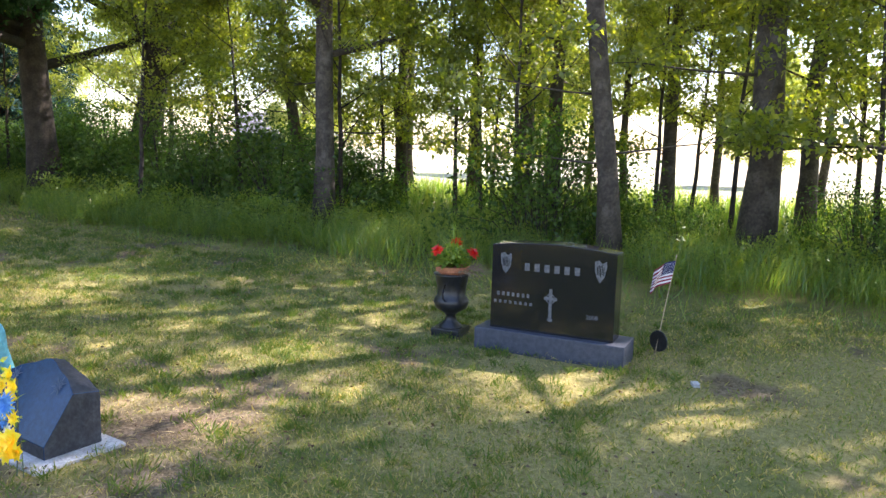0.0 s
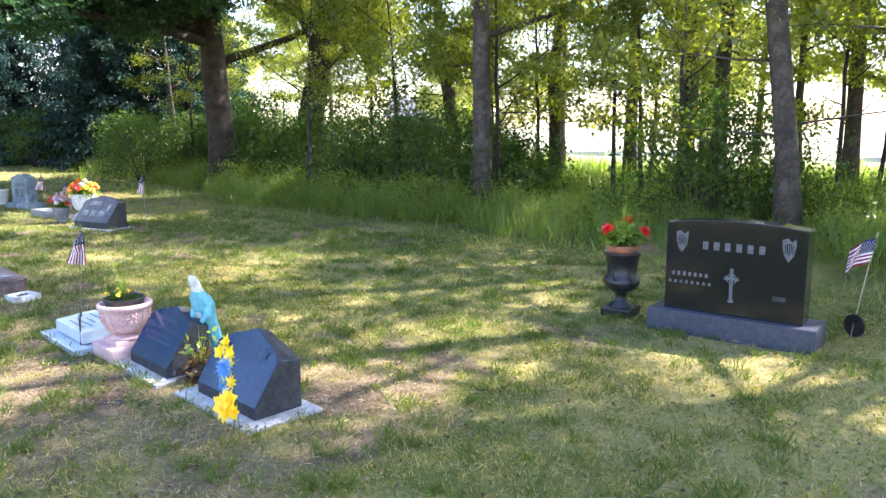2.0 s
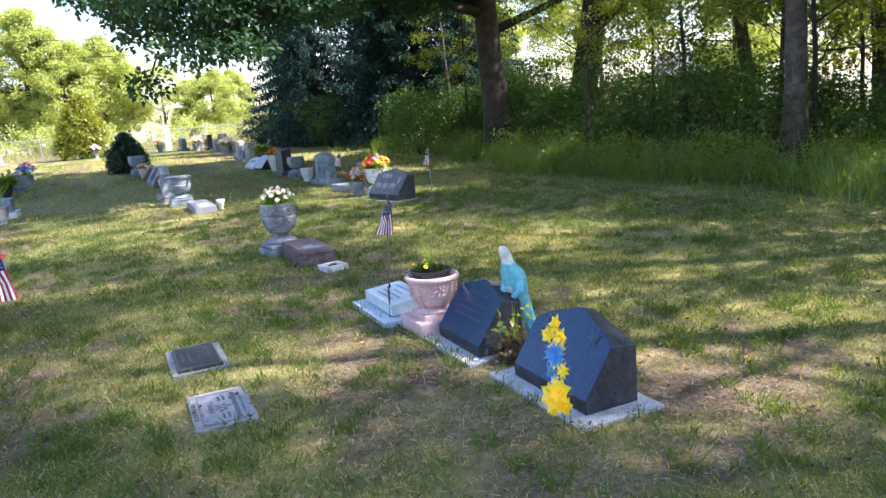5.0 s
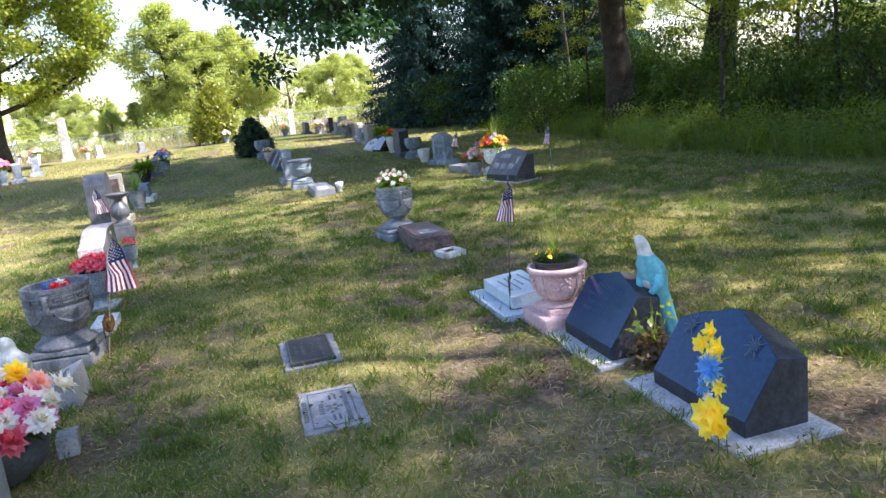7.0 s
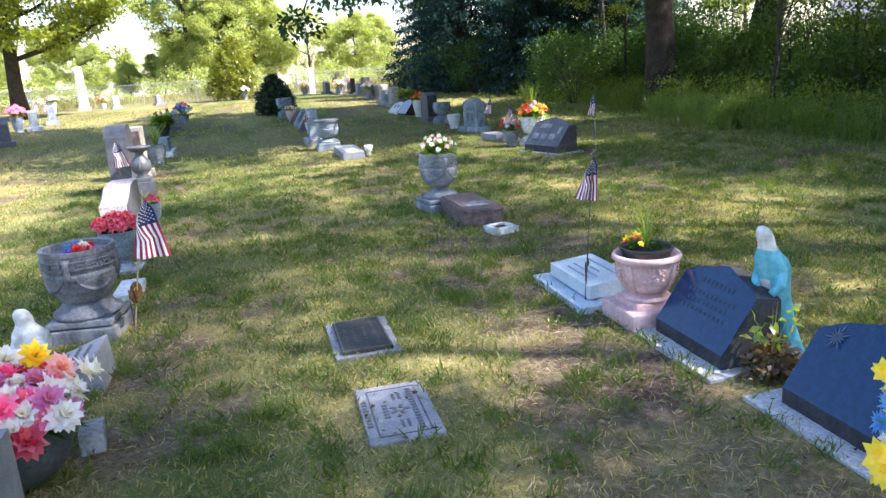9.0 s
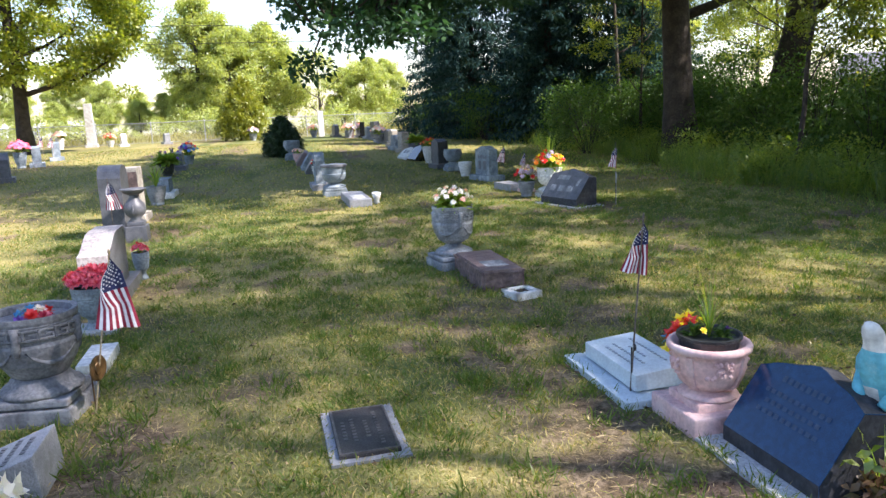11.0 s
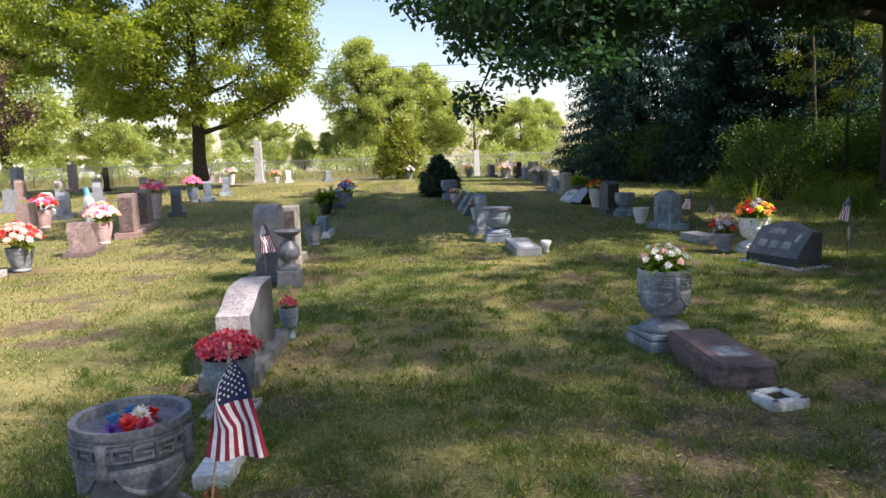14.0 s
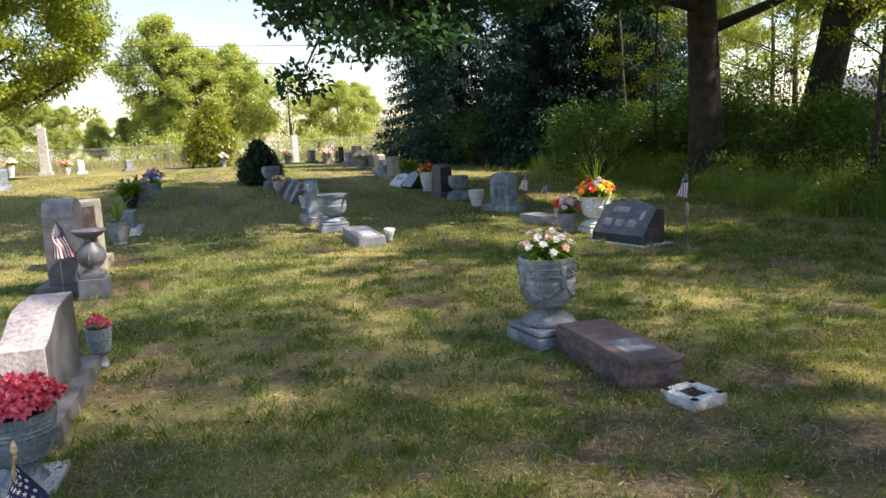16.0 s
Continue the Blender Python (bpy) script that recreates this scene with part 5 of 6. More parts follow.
bouquet(iu, (0, 0, 0.68), 0.22, 0.27, ["red"], 3, 0.075, 71, 60, "geranium", ((9, 0.1), (8, 0.5), (6, 0.9)))
leaves_round("leaves", [(0.05, 0.0, 0.78), (-0.08, 0.06, 0.77), (0.0, -0.10, 0.76), (0.10, 0.08, 0.80), (-0.04, -0.02, 0.86)], [0.13, 0.12, 0.12, 0.11, 0.11], 46, 0.05, 74, PLANT_GREEN, iu)
spikes(iu, (0.03, 0, 0.68), 16, 0.55, 72, PLANT_GREEN, 0.6, arch=0.8, width=0.012)
tw = Shape()
rt = random.Random(73)
for i in range(60):
    a = rt.uniform(-2.4, 0.4)
    p = Vector((0.12 * math.cos(a), 0.12 * math.sin(a), 0.66))
    tw.tube([p, p + Vector((math.cos(a) * 0.10, math.sin(a) * 0.10, rt.uniform(-0.02, 0.05))), p + Vector((math.cos(a) * rt.uniform(0.12, 0.24), math.sin(a) * rt.uniform(0.14, 0.34), rt.uniform(-0.10, 0.08)))], [0.004, 0.003, 0.0015], 4)
part("dry_twig_bundle", tw, TWIG, iu, "bundle of dry brown twigs")
flag(6.92, 1.70, 0, 0.92, 0.215, (0.0, -0.14), 0.42, (0.13, 0.10, BLACK_IRON), label="small american flag with a black iron marker on a stick", turn=118, furl=0.0, fan=None)
sc = tagged(new("white_scrap", mesh_of("white_scrap", Shape().box((0, 0, 0.012), (0.10, 0.06, 0.03)), PALE_SLAB, bevel=0.008, rough=0.004)), "small white stone scrap lying in the lawn", "stone")
sc.matrix_world = pose(6.19, 1.14, 0, 0, 0, 30)

# ---------------------------------------------------------------- the near row: slant stones, statue, pink urn, pale marker
LET = [(0.80, 0.30, 0.03, 8, 0), (0.62, 0.42, 0.022, 11, 0), (0.50, 0.36, 0.022, 9, 0), (0.38, 0.40, 0.022, 10, 0)]
sa = slant(2.55, 4.19, -90, 0.75, 0.44, 0.33, SKY_SHEEN_GRANITE, (1.0, 0.55, 0.0, -0.01), "polished dark granite slant headstone, sky-blue sheen in its colour, on a pale slab", [], 0.06)
for cx, v in ((0.22, 0.78), (-0.25, 0.72)):
    etch = Shape()
    for k in range(13):
        a = k * 0.483
        q = 0.07 if k % 2 else 0.045
        y0, z0, dy, dz = -0.165 + v * 0.24, 0.13 + v * 0.31, math.cos(0.91), math.sin(0.91)
        u, w = math.cos(a) * q, math.sin(a) * q
        pu, pw = -math.sin(a) * 0.005, math.cos(a) * 0.005
        n = (-0.8 * 0.003, 0.61 * 0.003)
        pts = [(0, 0), (u * 0.5 + pu, w * 0.5 + pw), (u, w), (u * 0.5 - pu, w * 0.5 - pw)]
        etch.add([(cx + a1, y0 + dy * b1 + n[0], z0 + dz * b1 + n[1]) for a1, b1 in pts], [(0, 1, 2, 3)])
    part("etched_flower", etch, ETCH, sa, "faint pale etched flower")
slant(2.51, 5.29, -90, 0.64, 0.43, 0.33, SKY_SHEEN_GRANITE, (0.80, 0.53, 0.0, -0.02), "polished dark granite slant headstone, sky-blue sheen in its colour, with lettering", LET, 0.04, ink=FAINT_CUT)
figure(2.84, 5.10, -72, 0.75, ROBE_BLUE, "small statue in a faded turquoise robe with a white veil", (-0.02, -0.27), WHITE_STONE, 0.095)
wp = thing("withered_plant", 2.56, 4.86, 0, "half-withered plant of brown leaves with a few green shoots", "plant")
leaves_round("dead_leaves", [(0, 0, 0.05), (0.08, 0.05, 0.04), (-0.08, -0.04, 0.04), (0.04, -0.09, 0.05), (0.02, 0.02, 0.12)], [0.13, 0.1, 0.1, 0.1, 0.1], 110, 0.05, 81, DRY_LEAF, wp)
spikes(wp, (0, 0, 0.02), 9, 0.40, 82, PLANT_GREEN, 0.7, "shoot", 0.3, 0.006)
leaves_round("green_leaves", [(0.05, 0.0, 0.30), (-0.08, 0.05, 0.22), (0.0, -0.1, 0.2)], [0.09, 0.08, 0.08], 9, 0.06, 83, WEED, wp)

spray = thing("flower_spray", 2.215, 3.78, -90, "spray of yellow lilies and blue daisies on a green wire stand", "flower spray")
part("wire_stand", Shape().tube([(0, 0, -0.05), (0, 0.02, 0.25), (0.0, 0.03, 0.54)], 0.004, 6).tube([(0.06, 0.01, -0.05), (0.03, 0.02, 0.2)], 0.003, 6), WIRE, spray)
sprays = [("yellow", (0.02, -0.03, 0.13), 0.085, ((6, 0.35), (5, 0.7)), 0.8), ("yellow", (0.05, -0.03, 0.18), 0.075, ((6, 0.3), (5, 0.7)), 0.8), ("yellow", (-0.03, -0.01, 0.08), 0.06, ((6, 0.4), (5, 0.8)), 0.8),
          ("yellow", (0.06, -0.02, 0.28), 0.05, ((8, 0.2), (5, 0.6)), 0.5), ("yellow", (0.0, 0.0, 0.37), 0.06, ((6, 0.3), (5, 0.7)), 0.8), ("yellow", (0.04, 0.0, 0.42), 0.055, ((6, 0.4), (4, 0.8)), 0.8),
          ("yellow", (-0.01, 0.01, 0.47), 0.06, ((6, 0.5), (4, 0.9)), 0.7), ("blue", (0.055, -0.06, 0.36), 0.075, ((16, 0.1), (12, 0.35)), 0.28), ("blue", (-0.05, -0.02, 0.25), 0.05, ((14, 0.15), (9, 0.4)), 0.28),
          ("yellow", (0.0, -0.05, 0.16), 0.07, ((6, 0.3), (5, 0.7)), 0.8), ("yellow", (-0.05, -0.02, 0.42), 0.05, ((6, 0.4), (4, 0.8)), 0.8), ("yellow", (0.07, -0.01, 0.11), 0.055, ((6, 0.4), (4, 0.8)), 0.8), ("yellow", (0.02, -0.03, 0.31), 0.045, ((6, 0.4), (4, 0.8)), 0.8), ("white", (-0.02, -0.02, 0.21), 0.04, ((7, 0.3),), 0.6), ("orange", (-0.03, 0.0, 0.34), 0.04, ((6, 0.4), (5, 0.8)), 0.8)]
for k, (col, p, size, rings, wide) in enumerate(sprays):
    size *= 1.05
    p = (p[0], p[1], p[2] * 1.15 + 0.02)
    part("lily" if col in ("yellow", "orange") else "daisy", Shape().blossom(p, size, rings, (0.15 * math.sin(k * 2), -1, 0.35), 0, wide, random.Random(k)), PETALS[col], spray)
sl = Shape()
for k in range(16):
    sl.leaf((0, 0.01, 0.08 + 0.030 * k), (math.cos(k * 2.4), -0.2 + 0.4 * math.sin(k * 2.4), 0.4), (0, 0, 1), 0.085, 0.035)
part("foliage", sl, PLANT_GREEN, spray)

pu = thing("pink_urn", 2.43, 5.87, 0, "faded pink painted concrete urn on a square pedestal", "planter urn")
part("pedestal", Shape().box((0, 0, 0.04), (0.42, 0.42, 0.12)).box((0, 0, 0.115), (0.29, 0.29, 0.05)), PINK_PAINT, pu, bevel=0.012)
part("foot", Shape().lathe([(0.15, 0.14), (0.155, 0.15), (0.12, 0.165), (0.09, 0.175), (0.085, 0.185)], 32), PINK_PAINT, pu, smooth=True)
part("bowl", Shape().lathe([(0.085, 0.18), (0.115, 0.19), (0.15, 0.22), (0.174, 0.28), (0.186, 0.36), (0.192, 0.385), (0.212, 0.395), (0.215, 0.415), (0.205, 0.43), (0.185, 0.43), (0.175, 0.40)], 40), PINK_PAINT, pu, smooth=True)
for k in range(4):
    a = k * math.pi / 2 + 0.5
    part("rib", Shape().prism([(0.10, 0.175), (0.155, 0.205), (0.188, 0.28), (0.203, 0.38), (0.185, 0.385), (0.165, 0.28), (0.11, 0.2)], "y", -0.018, 0.018), PINK_PAINT, pu, bevel=0.003).matrix_local = Matrix.Rotation(a, 4, "Z")
    g = Shape()
    rg = random.Random(k)
    for j in range(26):
        b = a + 0.78 + rg.uniform(-0.36, 0.36)
        z = 0.33 + rg.uniform(-0.055, 0.03)
        q = np.interp(z, [0.2, 0.27, 0.36], [0.140, 0.172, 0.187]) + 0.003
        g.lathe([(0.002, -0.012), (0.011, -0.006), (0.012, 0.003), (0.003, 0.011)], 7, c=(q * math.cos(b), q * math.sin(b), z))
    tagged(part("grape_relief", g, PINK_PAINT, pu), kind="stuff")
part("plastic_pot", Shape().lathe([(0.14, 0.36), (0.155, 0.45), (0.165, 0.455), (0.165, 0.47), (0.15, 0.47), (0.145, 0.44), (0.02, 0.445)], 26), BLACK_PLASTIC, pu, "black plastic nursery pot")
spikes(pu, (0.0, 0.0, 0.44), 18, 0.30, 91, TALL_GRASS, 0.6, "spike_grass", 0.5, 0.007)
spikes(pu, (0.02, 0.02, 0.44), 7, 0.62, 92, TALL_GRASS, 0.55, "grass_stem", 0.3, 0.004)
bouquet(pu, (-0.07, 0.03, 0.45), 0.08, 0.09, ["yellow"], 3, 0.022, 93, 34, "pansy", leaf=UNDER_LEAF)
bouquet(pu, (0.05, -0.03, 0.45), 0.07, 0.05, ["violet"], 2, 0.02, 94, 30, "pansy", leaf=UNDER_LEAF)

pm = thing("pale_marker", 2.36, 6.53, -90, "pale blue-white raised grave marker on a white slab", "headstone")
part("foundation_slab", Shape().box((0, -0.01, 0.0), (0.86, 0.54, 0.075)), BLUE_WHITE, pm, bevel=0.006)
pb = part("marker_block", Shape().prism([(-0.17, 0.05), (-0.17, 0.145), (0.17, 0.175), (0.17, 0.05)], "x", -0.33, 0.33), BLUE_WHITE, pm, bevel=0.006)
s = Shape()
for z, w, n in ((-0.10, 0.34, 9), (-0.04, 0.40, 11), (0.02, 0.22, 6), (0.09, 0.46, 12)):
    for i in range(n):
        s.box((-w / 2 + w / n * (i + 0.5), z, 0.1625 + z * 0.088), (w / n * 0.55, 0.016, 0.003))
tagged(part("lettering", s, PALE_CUT, pb), kind="stuff")
flag(2.18, 6.25, 0, 1.03, 0.21, (0.09, 0.02), 1.0, (0.30, 0.022, BLACK_IRON), DARK_STICK, 0.1, "small american flag on a dark stick with a metal marker", -20, (-20, -1))
bq = thing("artificial_bouquet", 2.66, 6.45, 0, "bright artificial bouquet of yellow, blue and red flowers", "flowers")
bouquet(bq, (0, 0, 0.02), 0.11, 0.33, ["yellow", "yellow", "yellow", "blue", "red", "yellow", "violet", "yellow", "yellow"], 20, 0.065, 95, 30, wide=0.6)

# flush markers
fm = thing("flush_marker", 0.645, 6.27, -90, "dark bronze plaque on a flush granite block", "grave marker", "flush markers")
part("granite_block", Shape().box((0, 0, -0.032), (0.64, 0.40, 0.09)), GREY_GRANITE, fm, "weathered grey granite", cuts=3, rough=0.006)
pl = part("bronze_plaque", Shape().box((0, 0, 0.022), (0.56, 0.31, 0.022)), BRONZE, fm, bevel=0.004)
part("raised_border", Shape().box((0, 0.146, 0.036), (0.55, 0.012, 0.006)).box((0, -0.146, 0.036), (0.55, 0.012, 0.006)).box((0.269, 0, 0.036), (0.012, 0.28, 0.006)).box((-0.269, 0, 0.036), (0.012, 0.28, 0.006)), BRONZE_PALE, pl)
s = Shape()
for v, w, n in ((0.08, 0.42, 12), (0.02, 0.22, 6), (-0.05, 0.30, 8), (-0.10, 0.24, 6)):
    for i in range(n):
        s.box((-w / 2 + w / n * (i + 0.5), v, 0.0345), (w / n * 0.55, 0.02, 0.004))
tagged(part("lettering", s, BRONZE_PALE, pl), kind="stuff")
fg = thing("flush_marker", 0.665, 5.19, -91, "flush grey granite marker with an engraved border and emblem", "grave marker", "flush markers")
gb = part("granite_block", Shape().box((0, 0, -0.035), (0.61, 0.36, 0.09)), GREY_GRANITE, fg, bevel=0.005)
s = Shape()
for y in (0.125, -0.125):
    s.box((0, y, 0.0115), (0.50, 0.008, 0.003))
for x in (0.25, -0.25):
    s.box((x, 0, 0.0115), (0.008, 0.25, 0.003))
part("engraved_border", s, DARK_GREY, gb)
s = Shape()
for v, w, n in ((0.085, 0.46, 15), (-0.06, 0.16, 5), (-0.155, 0.30, 9)):
    for i in range(n):
        s.box((-w / 2 + w / n * (i + 0.5), v, 0.0115), (w / n * 0.55, 0.028, 0.003))
for sx in (-0.15, 0.15):
    for v in (0.03, 0.0):
        for i in range(4):
            s.box((sx - 0.03 + 0.02 * i, v, 0.0115), (0.011, 0.016, 0.003))
tagged(part("lettering", s, DARK_GREY, gb), kind="stuff")
em = Shape()
for k in range(5):
    a = k * 1.257 + 0.3
    em.box((0.035 * math.cos(a), 0.01 + 0.035 * math.sin(a), 0.0118), (0.035, 0.02, 0.003), math.degrees(a))
part("engraved_emblem", em, DARK_GREY, gb)

# grey urn, red ledger and small frame further along
ug = cast_urn(2.19, 10.2, 8, 0.222, 0.66, 0.48, 0.13, GREY_CAST, "weathered grey cast-stone urn of white and red geraniums", 0.36)
bouquet(ug, (0, 0, 0.62), 0.22, 0.24, ["white", "white", "white", "rose", "white", "white", "rose"], 30, 0.04, 101, 170)
rl = thing("ledger_stone", 2.335, 9.44, -90, "low red-brown granite ledger with rock-pitched sides", "headstone")
part("ledger_top", Shape().box((0, 0, 0.125), (0.98, 0.37, 0.13)), PINK_GRANITE, rl, bevel=0.004)
for sx, sy, w, d in ((0, -0.185, 0.99, 0.05), (0, 0.185, 0.99, 0.05), (0.49, 0, 0.05, 0.38), (-0.49, 0, 0.05, 0.38)):
    part("rock_pitched_edge", Shape().box((sx, sy, 0.075), (w, d, 0.19)), ROUGH_PINK, rl, cuts=6, rough=0.02)
part("inset_panel", Shape().box((0.20, 0, 0.1915), (0.26, 0.22, 0.004)), GREY_CAST, rl)
fr = thing("vase_frame", 2.42, 8.69, 12, "small white stone frame set in the earth", "stone frame")
for k in range(4):
    part("frame_side", Shape().box((0, 0.105, 0.0), (0.27, 0.06, 0.10)), WHITE_STONE, fr, bevel=0.008).matrix_local = Matrix.Rotation(k * math.pi / 2, 4, "Z")
part("earth", Shape().box((0, 0, -0.01), (0.17, 0.17, 0.08)), EARTH, fr, cuts=2, rough=0.008)

# ---------------------------------------------------------------- row beside the path, on the other hand
tablet(-1.10, 4.58, -90, 0.46, 0.42, 0.40, None, GREY_GRANITE, "low pale grey granite headstone beside a flower bowl", "flat")
bw = thing("flower_bowl", -1.03, 5.18, 0, "round dark resin bowl full of pink and white silk flowers", "planter")
part("bowl_body", Shape().lathe([(0.11, 0), (0.13, 0.015), (0.20, 0.08), (0.235, 0.17), (0.225, 0.24), (0.20, 0.275), (0.215, 0.30), (0.21, 0.32), (0.18, 0.32), (0.17, 0.27)], 36), BOWL_GREY, bw, smooth=True)
part("soil", Shape().lathe([(0.17, 0.25), (0.17, 0.28), (0.05, 0.29)], 20), EARTH, bw)
bouquet(bw, (0, 0, 0.22), 0.27, 0.25, ["pink", "white", "rose", "white", "mauve", "white", "pink", "rose", "white", "pink", "white", "yellow", "crimson"], 50, 0.078, 111, 46, "silk_flower", ((11, 0.05), (10, 0.35), (8, 0.7), (6, 1.1), (4, 1.6)), UNDER_LEAF, 0.8)
for k, (px, py, pz, col) in enumerate(((0.10, 0.16, 0.50, "yellow"), (0.0, 0.10, 0.52, "white"), (0.20, -0.12, 0.40, "mauve"), (0.05, -0.20, 0.42, "pink"), (0.26, -0.16, 0.34, "white"), (0.14, -0.27, 0.30, "crimson"), (0.20, 0.12, 0.44, "rose"))):
    part("silk_peony", Shape().blossom((px, py, pz), 0.085, ((12, 0.05), (10, 0.35), (8, 0.7), (6, 1.1), (4, 1.7)), (0.4 + px, -0.5 + py, 0.7), 0, 0.7, random.Random(k + 50)), PETALS[col], bw)
for k in range(6):
    part("white_lily", Shape().blossom((0.30 - 0.012 * k * k, 0.20 - 0.085 * k, 0.38 + 0.04 * (k % 2)), 0.085, ((6, 0.35), (5, 0.8)), (1, 0.4 - 0.2 * k, 0.5), 0, 0.62, random.Random(k)), PETALS["white"], bw)
gv = tagged(new("small_pale_block", mesh_of("small_pale_block", Shape().box((0, 0, 0.04), (0.11, 0.17, 0.11)), GREY_CAST, bevel=0.008)), "small weathered pale block beside the bowl", "stone block")
gv.matrix_world = pose(-0.78, 5.42, 0, 0, 0, 8)
figure(-1.13, 6.02, -20, 0.58, WHITE_STONE, "small white praying statue beside the urn", (0, -0.05), None, 0.10)
bk = thing("slanted_name_block", -1.0, 6.28, -90, "small weathered white slanted stone with worn lettering", "headstone")
bb = part("block", Shape().prism([(-0.15, -0.02), (-0.15, 0.11), (0.13, 0.21), (0.15, -0.02)], "x", -0.19, 0.19), GREY_GRANITE, bk, bevel=0.008)
s = Shape()
for v, w, n in ((-0.08, 0.26, 7), (-0.01, 0.30, 8), (0.06, 0.20, 5)):
    for i in range(n):
        s.box((-w / 2 + w / n * (i + 0.5), v, 0.1365 + (v + 0.08) * 0.357), (w / n * 0.6, 0.03, 0.004))
tagged(part("lettering", s, DARK_GREY, bb), kind="stuff")
ul = cast_urn(-1.12, 7.2, -8, 0.24, 0.63, 0.46, 0.15, GREY_URN, "weathered grey cast-stone urn with silk flowers inside", 0.60, soil_depth=0.15)
bouquet(ul, (0.03, -0.03, 0.55), 0.10, 0.09, ["red", "red", "blue", "crimson", "white", "violet", "red"], 8, 0.05, 112, 5, "silk_flower", ((9, 0.15), (8, 0.5), (6, 0.9)))
flag(-0.84, 7.10, 0, 0.98, 0.28, (0.25, -0.28), 0.95, (0.30, 0.075, BRONZE_WARM), WOOD_STICK, 0.1, "american flag with a brown bronze service marker", 12, (-12, 11))
wl = thing("ledger_stone", -1.0, 8.05, -90, "low white weathered ledger stone behind the urn", "headstone")
part("ledger_top", Shape().box((0, 0, 0.015), (0.50, 0.19, 0.12)), WHITE_STONE, wl, bevel=0.008)
rp = pot(-1.19, 9.0, 0, 0.175, 0.38, BLUE_CAST, "blue-grey ribbed flower pot of crimson silk flowers", plate=0.34, profile=FOOTED)
bouquet(rp, (0, 0, 0.35), 0.20, 0.17, ["crimson"], 46, 0.055, 113, 40, "silk_flower", ((8, 0.2), (7, 0.6), (5, 1.0)), BLACK_PLASTIC, 0.55)
tb = thing("headstone", -1.33, 10.15, -90, "grey granite wing-shaped headstone with a pale sawn top", "headstone", "headstones")
part("base", Shape().box((0, 0, 0.045), (1.45, 0.42, 0.15)), DARK_GREY, tb, bevel=0.008)
wing = [(-0.45, 0.12), (0.45, 0.12), (0.45, 0.50), (0.36, 0.515), (0.24, 0.555), (0.12, 0.615), (0.0, 0.65), (-0.15, 0.66), (-0.45, 0.66)]
wd = part("die", Shape().prism(wing, "y", -0.13, 0.13), WING_STONE, tb, bevel=0.005)
for yy in (-0.1315, 0.1315):
    part("polished_face", Shape().prism([(u * 0.97, 0.13 + (w - 0.12) * 0.97) for u, w in wing], "y", yy - 0.002, yy + 0.002), DARK_GREY, wd, "polished dark grey face")
p2 = pot(-1.13, 10.97, 0, 0.09, 0.30, BLUE_CAST, "small blue-grey vase of red silk flowers", profile=FOOTED)
bouquet(p2, (0, 0, 0.28), 0.075, 0.11, ["crimson"], 14, 0.035, 114, 12, "silk_flower", ((7, 0.2), (6, 0.7)))
tablet(-1.98, 14.5, -90, 0.62, 1.08, 0.32, (0.95, 0.55), DARK_GREY, "tall dark grey granite headstone with a rounded top", "round", None)
flag(-1.93, 13.85, 0, 0.90, 0.29, (0.0, -0.02), 0.95, None, DARK_STICK, 0.5, "", 0, (-6, 18))
bb_urn = thing("grave_urn", -1.62, 13.9, 0, "slender dark stone urn with a shallow dish top on a block", "planter urn", "cast stone urns")
part("pedestal", Shape().box((0, 0, 0.10), (0.30, 0.30, 0.24)).box((0, 0, 0.25), (0.24, 0.24, 0.06)), DARK_GREY, bb_urn, bevel=0.012)
part("urn_body", Shape().lathe([(0.10, 0.27), (0.11, 0.29), (0.07, 0.32), (0.13, 0.38), (0.155, 0.45), (0.14, 0.53), (0.08, 0.60), (0.055, 0.64), (0.07, 0.67)], 28), DARK_GREY, bb_urn, smooth=True)
part("dish", Shape().lathe([(0.06, 0.66), (0.13, 0.69), (0.175, 0.735), (0.18, 0.755), (0.165, 0.755), (0.12, 0.72), (0.02, 0.70)], 28), DARK_GREY, bb_urn, smooth=True)
for s_side in (-1, 1):
    part("handle", Shape().tube([(0, s_side * 0.13, 0.52), (0, s_side * 0.19, 0.49), (0, s_side * 0.19, 0.41), (0, s_side * 0.14, 0.39)], 0.013, 7), DARK_GREY, bb_urn, smooth=True)
tablet(-2.05, 16.3, -90, 0.55, 0.93, 0.34, (0.85, 0.5), BEIGE_STONE, "weathered beige headstone with a rough top", "flat", ROUGH_PINK)
lo = pot(-1.95, 18.6, 0, 0.20, 0.40, GREY_CAST, "grey stone planter with spiky green leaves")
spikes(lo, (0, 0, 0.36), 40, 0.55, 115, PLANT_GREEN, 0.8, width=0.02)
tablet(-2.0, 20.2, -90, 0.7, 0.42, 0.30, (0.95, 0.5), BLUE_CAST, "low pale blue-grey headstone with a white base", "flat", None, base_mat=WHITE_STONE)
lo = pot(-2.5, 25.2, 0, 0.22, 0.35, BLACK_PLASTIC, "dark planter with a rounded leafy plant")
bouquet(lo, (0, 0, 0.3), 0.42, 0.5, ["violet"], 6, 0.06, 116, 260)
tablet(-2.35, 27.0, -90, 0.6, 0.55, 0.26, (0.9, 0.45), DARK_GREY, "dark granite headstone with blue flowers", "serp", None)
lo = pot(-2.2, 28.6, 0, 0.2, 0.3, BLUE_CAST, "planter of blue and violet silk flowers")
bouquet(lo, (0, 0, 0.28), 0.32, 0.40, ["violet", "lilac", "blue", "red"], 26, 0.09, 117, 30)
